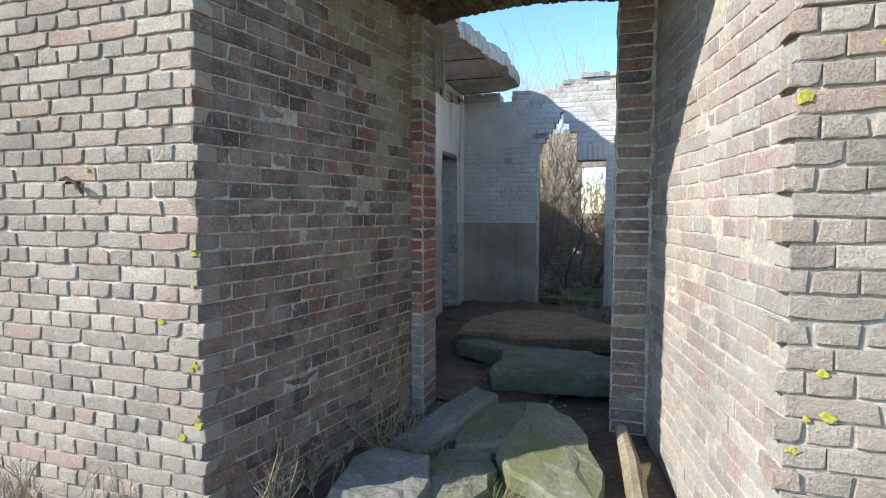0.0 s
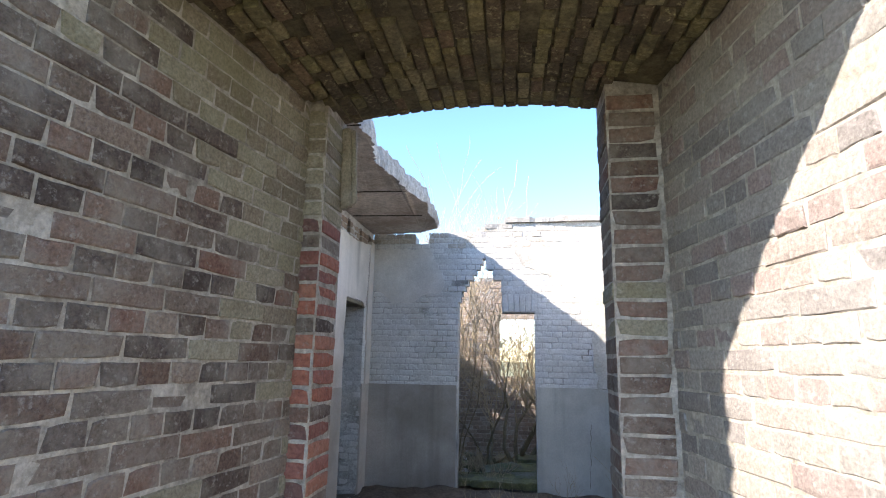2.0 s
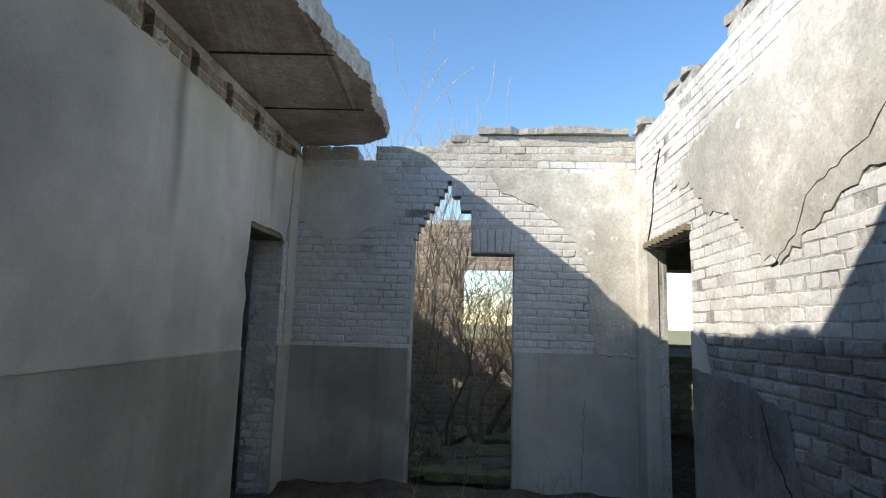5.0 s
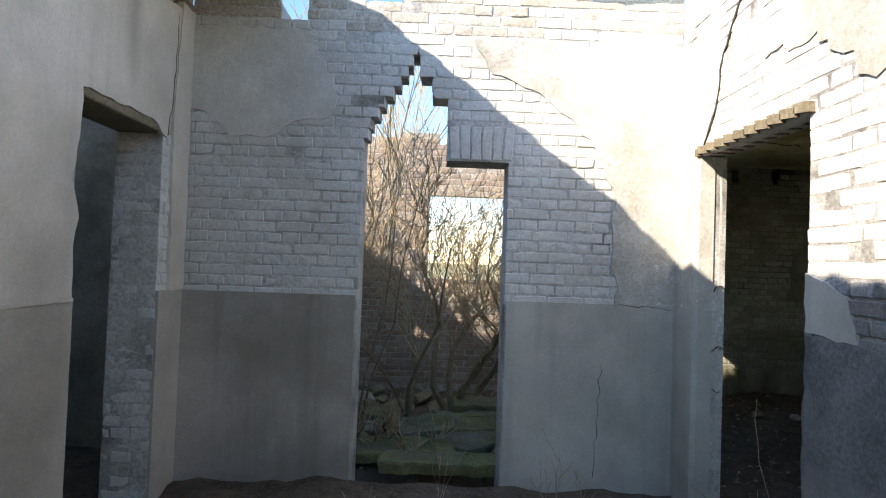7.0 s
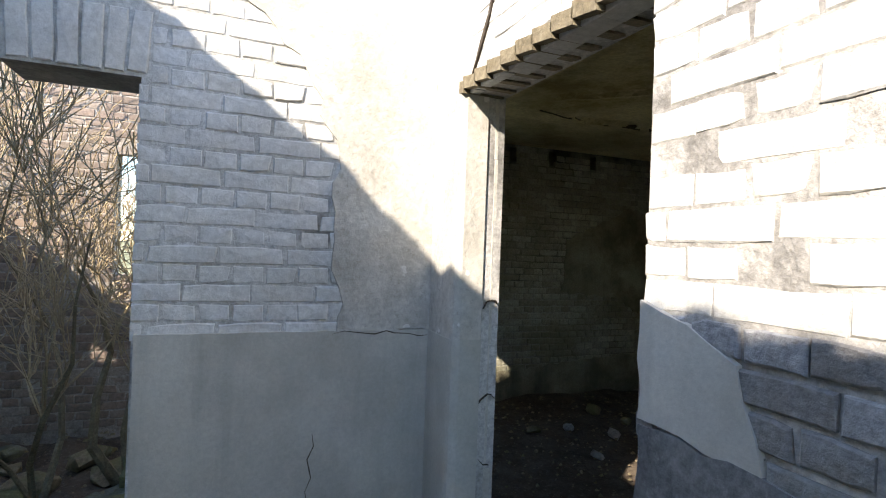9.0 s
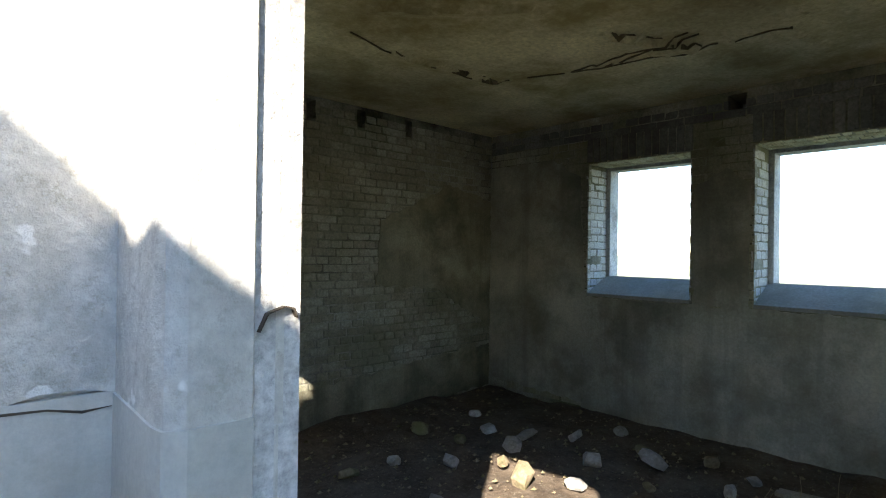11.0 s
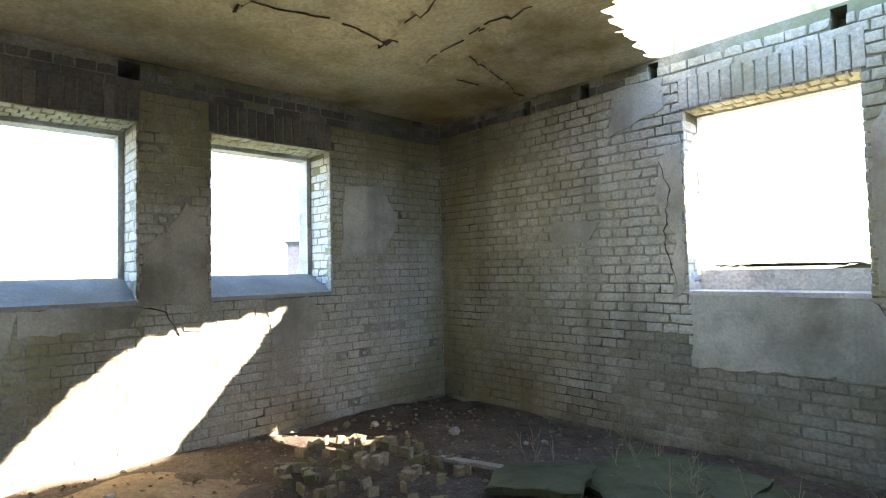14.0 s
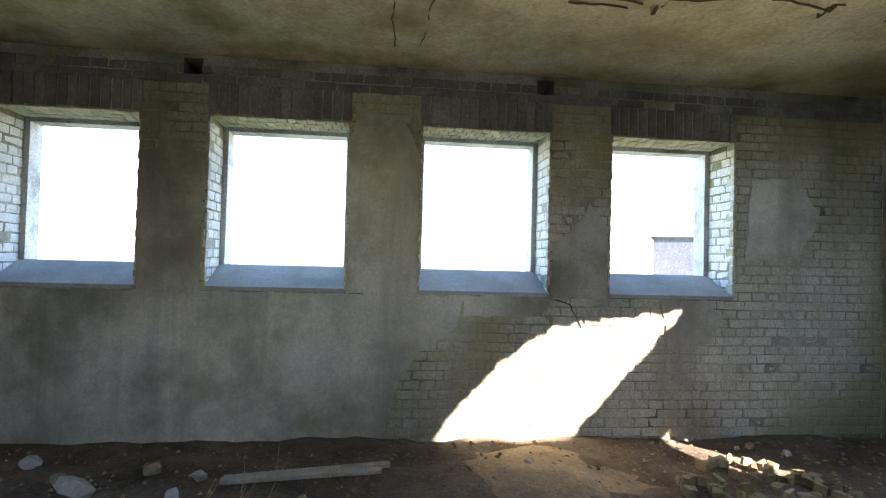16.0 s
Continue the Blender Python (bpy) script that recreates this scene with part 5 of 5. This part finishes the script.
for i, (x, y, rot) in enumerate(((-0.35, 9.8, 8), (-0.2, 10.45, -36), (-0.75, 10.1, 24))):
    broken_slab("concrete_slab", [(-0.3, -0.16), (0.05, -0.24), (0.34, -0.12), (0.3, 0.2), (-0.05, 0.15), (-0.3, 0.22)], 0.13, MOSSYCONC, (x, y, -0.08 + 0.02 * i), (5, -4, rot), 71 + i, "flat mossy slab lying in the roofless room")
# distant house seen through the windows
house = new("house")
tagged(house, "low distant brick building across the field", "house")
house.matrix_world = pose(28.26, -9.7, -0.25, 0, 0, -30)
hv, hf = prism([(-4, -3), (4, -3), (4, 3), (-4, 3)], 0, 3.15)
link("wall", hv, hf, DISTANT, house)
hv, hf = prism([(-4.15, -3.15), (4.15, -3.15), (4.15, 3.15), (-4.15, 3.15)], 3.15, 3.22)
link("roof", hv, hf, DISTANT, house)

# ---- plaster coats ----
L_POLY = [[(0.0, 1.315), (ld0, 1.315), (ld0 - 0.015, 1.6), (ld0 + 0.02, 1.75), (ld0 - 0.05, 1.95), (ld0, 2.15), (ld0, 2.40), (4.40, 2.42), (4.60, 2.34), (4.66, 2.6), (4.72, 3.25), (4.2, 3.18), (3.4, 3.17), (2.4, 3.2), (1.6, 3.16), (0.0, 3.19)], [(0.0, -0.05), (ld0, -0.05), (ld0, 1.342), (0.0, 1.342)], [(ld1, -0.05), (4.9, -0.05), (4.9, 1.342), (ld1, 1.342)]]
plaster(wall_left, F_LT, L_POLY[0], PLASTER, 0.012, 0.012, 1)
plaster(wall_left, F_LT, L_POLY[1], DADO_WARM, 0.016, 0.002, 2, name="dado")
plaster(wall_left, F_LT, [(0.0, 1.334), (ld0 - 0.01, 1.334), (ld0 - 0.01, 1.352), (0.0, 1.352)], PLASTER, 0.024, 0.002, 44, name="dado_rail")
plaster(wall_left, F_LT, L_POLY[2], DADO_WARM, 0.016, 0.003, 3, name="dado")
plaster(wall_left, F_LT, [(4.70, 1.34), (4.90, 1.34), (4.90, 3.3), (4.72, 3.3), (4.66, 2.5)], PLASTER, 0.02, 0.008, 4)
crack(wall_left, F_LT, [(4.60, 2.36), (4.66, 2.7), (4.68, 3.2)], 0.006, 0.015, 4)
B_POLY = [[(0.0, 2.62), (0.12, 2.60), (0.3, 2.44), (0.55, 2.43), (0.75, 2.56), (1.0, 2.60), (1.06, 2.75), (0.95, 3.0), (0.8, 3.22), (0.0, 3.24)],
          [(0.0, -0.05), (bd0 - 0.01, -0.05), (bd0 - 0.01, 1.335), (0.0, 1.335)], [(bd1 + 0.01, -0.05), (3.525, -0.05), (3.525, 1.335), (bd1 + 0.01, 1.335)],
          [(2.02, 3.2), (2.25, 3.22), (2.9, 3.18), (3.45, 3.25), (3.52, 3.1), (3.52, 1.33), (3.08, 1.33), (3.1, 1.45), (3.04, 1.6), (3.06, 2.1), (2.95, 2.38), (2.78, 2.6), (2.62, 2.72), (2.5, 2.83), (2.15, 2.95)]]
plaster(wall_back, F_BK, B_POLY[0], PLASTER_PALE, 0.010, 0.02, 5)
plaster(wall_back, F_BK, B_POLY[1], DADO_BROWN, 0.013, 0.002, 6, name="dado")
plaster(wall_back, F_BK, B_POLY[2], DADO, 0.013, 0.002, 7, name="dado")
plaster(wall_back, F_BK, B_POLY[3], PLASTER_OLD, 0.010, 0.022, 8)
crack(wall_back, F_BK, [(3.06, 1.325), (3.3, 1.33), (3.5, 1.31)], 0.003, 0.0165, 9)
crack(wall_back, F_BK, [(2.95, 0.1), (2.97, 0.5), (2.99, 0.9)], 0.003, 0.0165, 10)
R_POLY = [[(rd1 + 0.005, -0.05), (4.9, -0.05), (4.9, 0.55), (2.75, 0.62), (2.6, 1.2), (2.1, 1.30), (rd1 + 0.005, 1.31)], [(rd1 + 0.003, 1.325), (1.68, 1.31), (1.62, 1.5), (1.5, 1.56), (rd1 + 0.003, 1.6)],
          [(1.0, 2.75), (1.4, 2.72), (1.75, 2.4), (2.1, 2.3), (2.4, 2.05), (2.6, 1.95), (2.85, 2.1), (3.3, 2.3), (4.9, 2.35), (4.9, 3.25), (3.2, 3.3), (2.6, 3.15), (2.0, 3.05), (1.5, 3.0)],
          [(0.0, 1.33), (0.27, 1.33), (0.28, 2.4), (0.5, 2.75), (0.42, 3.1), (0.0, 3.3)], [(0.0, -0.05), (0.28, -0.05), (0.28, 1.315), (0.0, 1.315)]]
plaster(wall_right, F_RT, R_POLY[0], DADO_DARK, 0.012, 0.012, 11, name="dado")
plaster(wall_right, F_RT, R_POLY[1], DADO, 0.011, 0.01, 12)
plaster(wall_right, F_RT, R_POLY[2], PLASTER_OLD, 0.006, 0.04, 13, step=0.045)
crack(wall_right, F_RT, [(0.35, 2.42), (0.5, 2.62), (0.55, 2.9), (0.75, 3.2)], 0.011, 0.008, 16)
crack(wall_right, F_RT, [(2.5, 1.95), (2.75, 2.1), (2.9, 2.3), (3.3, 2.4), (3.7, 2.75)], 0.005, 0.0095, 17)
crack(wall_right, F_RT, [(2.35, 1.2), (2.45, 0.95), (2.6, 0.8), (2.62, 0.3)], 0.012, 0.016, 18)
W_POLY = [[(0.0, 0.1), (1.3, 0.05), (1.32, 1.15), (1.25, 2.4), (0.9, 2.62), (0.0, 2.6)], [(1.3, -0.05), (4.3, -0.05), (4.42, 0.4), (4.55, 0.65), (4.9, 0.9), (4.95, 1.15), (1.32, 1.15)],
          [(2.42, 1.15), (2.88, 1.15), (2.89, 2.2), (2.7, 2.35), (2.42, 2.2)], [(4.0, 1.15), (4.56, 1.15), (4.56, 2.3), (4.4, 2.6), (4.05, 2.62), (4.0, 2.2)], [(5.68, 1.15), (6.16, 1.15), (6.16, 1.75), (6.0, 1.95), (5.85, 1.7), (5.68, 1.6)],
          [(4.95, 0.98), (5.6, 1.0), (5.7, 1.16), (4.95, 1.16)], [(6.7, 0.75), (7.1, 0.78), (7.2, 1.02), (7.05, 1.16), (6.65, 1.14)], [(7.4, 1.5), (7.9, 1.55), (8.1, 1.9), (7.9, 2.25), (7.45, 2.2)]]
for i, pts in enumerate(W_POLY):
    plaster(wall_w, F_W, pts, GREENPLASTER, 0.011, 0.014, 20 + i)
crack(wall_w, F_W, [(5.63, 1.15), (5.85, 1.1), (5.95, 0.9)], 0.006, 0.014, 21)
F_POLY = [[(2.62, 1.1), (2.72, 1.2), (2.73, 2.3), (2.55, 2.2), (2.5, 1.9), (2.66, 1.6)], [(2.75, 0.62), (3.9, 0.65), (4.05, 0.75), (3.95, 1.0), (3.85, 1.15), (2.75, 1.15)], [(3.87, 1.2), (4.5, 1.3), (4.5, 2.2), (3.95, 2.3), (3.87, 2.2)], [(2.1, 2.45), (2.6, 2.6), (2.6, 2.85), (2.2, 2.85)], [(1.5, 1.55), (1.9, 1.6), (2.0, 1.75), (1.55, 1.8)]]
for i, pts in enumerate(F_POLY):
    plaster(wall_f, F_F, pts, GREENPLASTER, 0.009, 0.016, 30 + i)
crack(wall_f, F_F, [(3.84, 1.15), (3.98, 0.95), (4.02, 0.8), (4.2, 0.72)], 0.004, 0.013, 31)
crack(wall_f, F_F, [(2.55, 2.2), (2.62, 1.95), (2.57, 1.6), (2.66, 1.2)], 0.006, 0.013, 32)
BR_POLY = [[(2.8, 1.25), (3.6, 1.2), (4.5, 0.7), (4.5, 2.2), (3.8, 2.35), (3.3, 2.1), (2.85, 1.9)], [(1.8, -0.05), (2.6, -0.05), (4.5, 0.0), (4.5, 0.5), (3.2, 0.42), (1.9, 0.3)]]
for i, pts in enumerate(BR_POLY):
    plaster(wall_b, F_B, pts, MILDEW, 0.009, 0.02, 40 + i)

# ---- brickwork, wall by wall ----


def crusted(u, z):
    return M_CRUST if u * 0.9 + z * 0.55 + 0.35 * noise.noise(Vector((u * 2.3, z * 2.3, 4))) + 0.9 * noise.noise(Vector((u * 9, z * 13, 1))) > 2.35 else None


lay(wall_pl, F_PL, -0.05, 2.93, M_BROWN, joint=0.0088, depth=0.08, near=lambda u, z: abs(z - 1.7), limit=300, seed=1, special=crusted)
lay(wall_pl, F_OL, -0.05, TOPZ, M_FACE, depth=0.11, near=lambda u, z: -u * 1.2 + abs(z - 1.4), limit=300, tooth=0.032, seed=2)
lay(wall_pr, F_PR, -0.05, 2.93, M_SMEAR, joint=0.0075, proud=-0.001, depth=0.08, near=lambda u, z: abs(z - 1.7), limit=300, seed=3)
lay(wall_pr, F_OR, -0.05, 2.93, M_FACE, depth=0.11, near=lambda u, z: u, limit=200, tooth=0.028, seed=4)
F_JL = Face((-1.32, 3.62), (-1.32, 3.90))
F_JR = Face((-0.02, 3.90), (-0.02, 3.62))


def quoin(face, u0, u1, z1, seed, pick, gap=0.015, proud=0.004):
    """One worn brick to each course along a narrow pier or reveal, with wide joints."""
    rng = random.Random(seed)
    wide = u1 - u0
    for k in range(int(z1 / PITCH)):
        z = (k + 0.5) * PITCH
        nominal = round(wide - 0.01, 3)
        ob = new("brick", brick_shape(nominal, round(PITCH - gap, 4), 0.07, pick(k, z)[0], rng.randrange(6)))
        ob.matrix_world = Matrix.Translation(face.at((u0 + u1) / 2 + rng.uniform(-0.004, 0.004), z + rng.uniform(-0.003, 0.003), proud + rng.uniform(-0.004, 0.005))) @ face.turn() @ Matrix.Rotation(rng.uniform(-0.012, 0.012), 4, "Y") @ Matrix.Rotation(rng.uniform(-0.012, 0.012), 4, "Z")
        ob.parent = wall_front


def left_pier(k, z):
    if z > 2.3:
        return M_CRUST
    if z < 0.75:
        return M_SMEAR
    return M_BROWN if k % 5 == 3 else M_RED


def right_pier(k, z):
    return (M_PIER, M_PIER, M_BROWN, M_PIER, M_CRUST, M_PIER, M_BROWN)[(k * 3 + k // 4) % 7]


quoin(F_FW, DL - 0.098, DL - 0.002, DTOP, 5, left_pier)
quoin(F_JL, 0.008, 0.275, DTOP, 6, left_pier)
quoin(F_FW, DR + 0.002, DR + 0.212, DTOP, 9, right_pier, gap=0.012)
quoin(F_JR, 0.008, 0.275, DTOP, 7, right_pier, gap=0.012)
# vault bricks, long side along the passage
rng = random.Random(15)
rows = 26
for r in range(rows):
    f = (r + 0.5) / rows
    y = 2.11 - rng.uniform(0, 0.1)
    while y < 3.9:
        ln = rng.choice((0.25, 0.125, 0.125, 0.125, 0.19))
        y2 = min(y + ln, 3.90)
        ya = max(y, 2.10)
        if y2 - ya > 0.04:
            k = ((ya + y2) / 2 - 1.85) / 1.77
            xl, xr = -1.70 + 0.295 * min(k, 1), 0.51 - 0.305 * min(k, 1)
            x = xl + (xr - xl) * f
            if not (y2 > 3.62 and not -1.34 < x < 0.0):
                slope = math.atan2(-(CROWN - SPRING) * 4 * (2 * f - 1), xr - xl)
                zz = vault_z(f) + 0.003 - rng.uniform(0, 0.016) * (0.4 if y2 > 3.8 else 1) - (0.016 if rng.random() < 0.10 and y2 < 3.8 else 0) + (0.02 if rng.random() < 0.10 else 0)
                wide = (xr - xl) / rows - 0.010
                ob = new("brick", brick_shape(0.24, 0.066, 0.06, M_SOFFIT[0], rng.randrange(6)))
                # local x along the passage, local y up into the vault, local z across it
                m = Matrix(((0, 0, 1), (1, 0, 0), (0, 1, 0))).to_4x4()
                ob.matrix_world = Matrix.Translation((x, (ya + y2) / 2, zz)) @ Matrix.Rotation(-slope + rng.uniform(-0.07, 0.07), 4, "Y") @ Matrix.Rotation(rng.uniform(-0.02, 0.02), 4, "Z") @ m @ Matrix.Diagonal(((y2 - ya - 0.01) / 0.24, 1, wide / 0.066, 1))
                ob.parent = vault
        y += ln
# hall
back_brick_holes = back_holes + [(1.85, bd1 + 0.04, 2.32, 2.58)]
lay(wall_back, F_BK, 1.3, 3.58, M_PAINT, joint=0.008, proud=-0.0005, holes=back_brick_holes, steps=back_steps, depth=0.1, skip=lambda u, z: inside(B_POLY, u, z), near=lambda u, z: abs(z - 1.9), limit=300, seed=8, special=lambda u, z: M_WASHED if z > 3.3 + 0.15 * noise.noise(Vector((u * 2, z * 3, 2))) else None)
soldiers(wall_back, F_BK, 1.86, bd1 + 0.03, 2.325, M_PAINT, 0.25, 9, lean=4)
lay(wall_right, F_RT, 1.578, 3.58, M_PAINT, joint=0.006, proud=-0.0015, holes=[(rd0, rd1, -0.4, 2.36)], steps=rt_steps, u1=4.9, depth=0.085, skip=lambda u, z: inside(R_POLY, u, z), near=lambda u, z: abs(u - 2.0) + abs(z - 1.9), limit=200, seed=10)
# lower courses: rough open joints, shade mixed into the brick colour
lay(wall_right, F_RT, 0.5, 1.58, M_SHABBYSHADE, joint=0.013, proud=0.007, holes=[(rd0, rd1, -0.4, 2.36)], u1=4.9, depth=0.085, skip=lambda u, z: inside(R_POLY, u, z), near=lambda u, z: abs(u - 2.0), limit=100, seed=14)
lay(wall_left, F_LT, 2.98, 3.44, M_FAR, holes=pockets, depth=0.06, skip=lambda u, z: inside(L_POLY, u, z), limit=150, seed=11)
lay(wall_left, F_LT, 1.3, 3.2, M_PAINT, joint=0.008, proud=-0.0005, u0=ld1, u1=4.9, depth=0.1, seed=12, limit=60)
F_LJ = Face((-2.81, 8.47), (-2.51, 8.47))
lay(wall_left, F_LJ, 0.0, 2.36, M_PAINT, joint=0.008, proud=-0.0005, depth=0.04, seed=13, limit=120)
# roofless back room
lay(wall_yard, F_YB, 0.0, 3.3, M_FAR, holes=yb_holes, steps=yb_steps, depth=0.1, near=lambda u, z: abs(u - 1.6), limit=240, seed=16)
# windowed room
arches = [(a - 0.02, b + 0.02, WZ1, 2.79) for a, b in WINS]
lay(wall_w, F_W, 0.0, RH, M_MOSSY, joint=0.0085, proud=0.001, holes=w_holes + arches + w_pockets, depth=0.1, skip=lambda u, z: inside(W_POLY, u, z), near=lambda u, z: -u, limit=300, seed=17, special=lambda u, z: M_DARKWASH if z > 2.74 else None)
for i, (a, b) in enumerate(WINS):
    soldiers(wall_w, F_W, a - 0.02, b + 0.02, WZ1 + 0.005, M_DARKWASH, 0.25, 50 + i)
    for k, (p, q) in enumerate((((RX + 0.37, RB - a), (RX, RB - a)), ((RX, RB - b), (RX + 0.37, RB - b)))):
        lay(wall_w, Face(q, p), WZ0, WZ1, M_REVEAL, depth=0.03, limit=0, seed=60 + 2 * i + k, proud=0.003)
    soffit(wall_w, F_W, a, b, WZ1, 0.37, 110 + i)
farch = (fw[0] - 0.03, fw[1] + 0.03, 2.55, 2.81)
# bricks turn darker below a line that rises to the right
lay(wall_f, F_F, 0.0, RH, M_MOSSY, joint=0.011, proud=0.004, holes=[(*fw, 1.17, 2.55), farch] + f_pockets, depth=0.1, skip=lambda u, z: inside(F_POLY, u, z), near=lambda u, z: abs(u - 2.0) + abs(z - 1.4), limit=300, seed=18, special=lambda u, z: M_DARKWASH if z > 2.82 and u < 2.3 else (M_DARKLOW if u > 1.6 and z < 0.35 + 0.45 * (u - 1.6) + 0.25 * math.sin(u * 5.1 + z * 3) else None))
soldiers(wall_f, F_F, farch[0], farch[1], 2.555, M_MOSSY, 0.25, 70)
for k, (p, q) in enumerate((((2.98, RF - 0.35), (2.98, RF)), ((1.88, RF), (1.88, RF - 0.35)))):
    lay(wall_f, Face(q, p), 1.17, 2.55, M_REVEAL, depth=0.03, limit=0, seed=80 + k, proud=0.003)
soffit(wall_f, F_F, fw[0], fw[1], 2.55, 0.35, 120)
lay(wall_b, F_B, 0.0, RH, M_GRIMY, joint=0.0105, proud=0.002, holes=[(*bw, 1.18, 2.55)] + b_pockets, depth=0.1, skip=lambda u, z: inside(BR_POLY, u, z), near=lambda u, z: abs(u - 2.2) + abs(z - 1.0), limit=240, seed=19)
lay(wall_b, Face((1.2 + bw[1], RB + 0.35), (1.2 + bw[1], RB)), 1.18, 2.55, M_REVEAL, depth=0.03, limit=0, seed=83, proud=0.003)

# lichen on the porch bricks
rng = random.Random(55)
for face, us in ((F_OL, (2.49, 2.48, 2.46, 2.49, 2.30, 2.48, 2.40, 2.49, 1.9, 2.48)), (F_OR, (0.04, 0.10, 0.03, 0.22, 0.06, 0.02, 0.3, 0.12)), (F_PR, (1.70, 1.76, 1.74, 1.77))):
    for u in us:
        z, r = rng.uniform(0.4, 2.3), rng.uniform(0.010, 0.025)
        line = [(u + r * rng.uniform(0.4, 1.3) * math.cos(a / 9 * 6.283), z + 0.8 * r * rng.uniform(0.4, 1.3) * math.sin(a / 9 * 6.283)) for a in range(9)]
        vs2 = [face.at(p, q, 0.0085) for p, q in line] + [face.at(u + (p - u) * 1.15, z + (q - z) * 1.15, 0.001) for p, q in line]
        link("lichen", vs2, [tuple(range(9))] + [(i, 9 + i, 9 + (i + 1) % 9, (i + 1) % 9) for i in range(9)], LICHEN, wall_pl if face is F_OL else wall_pr)
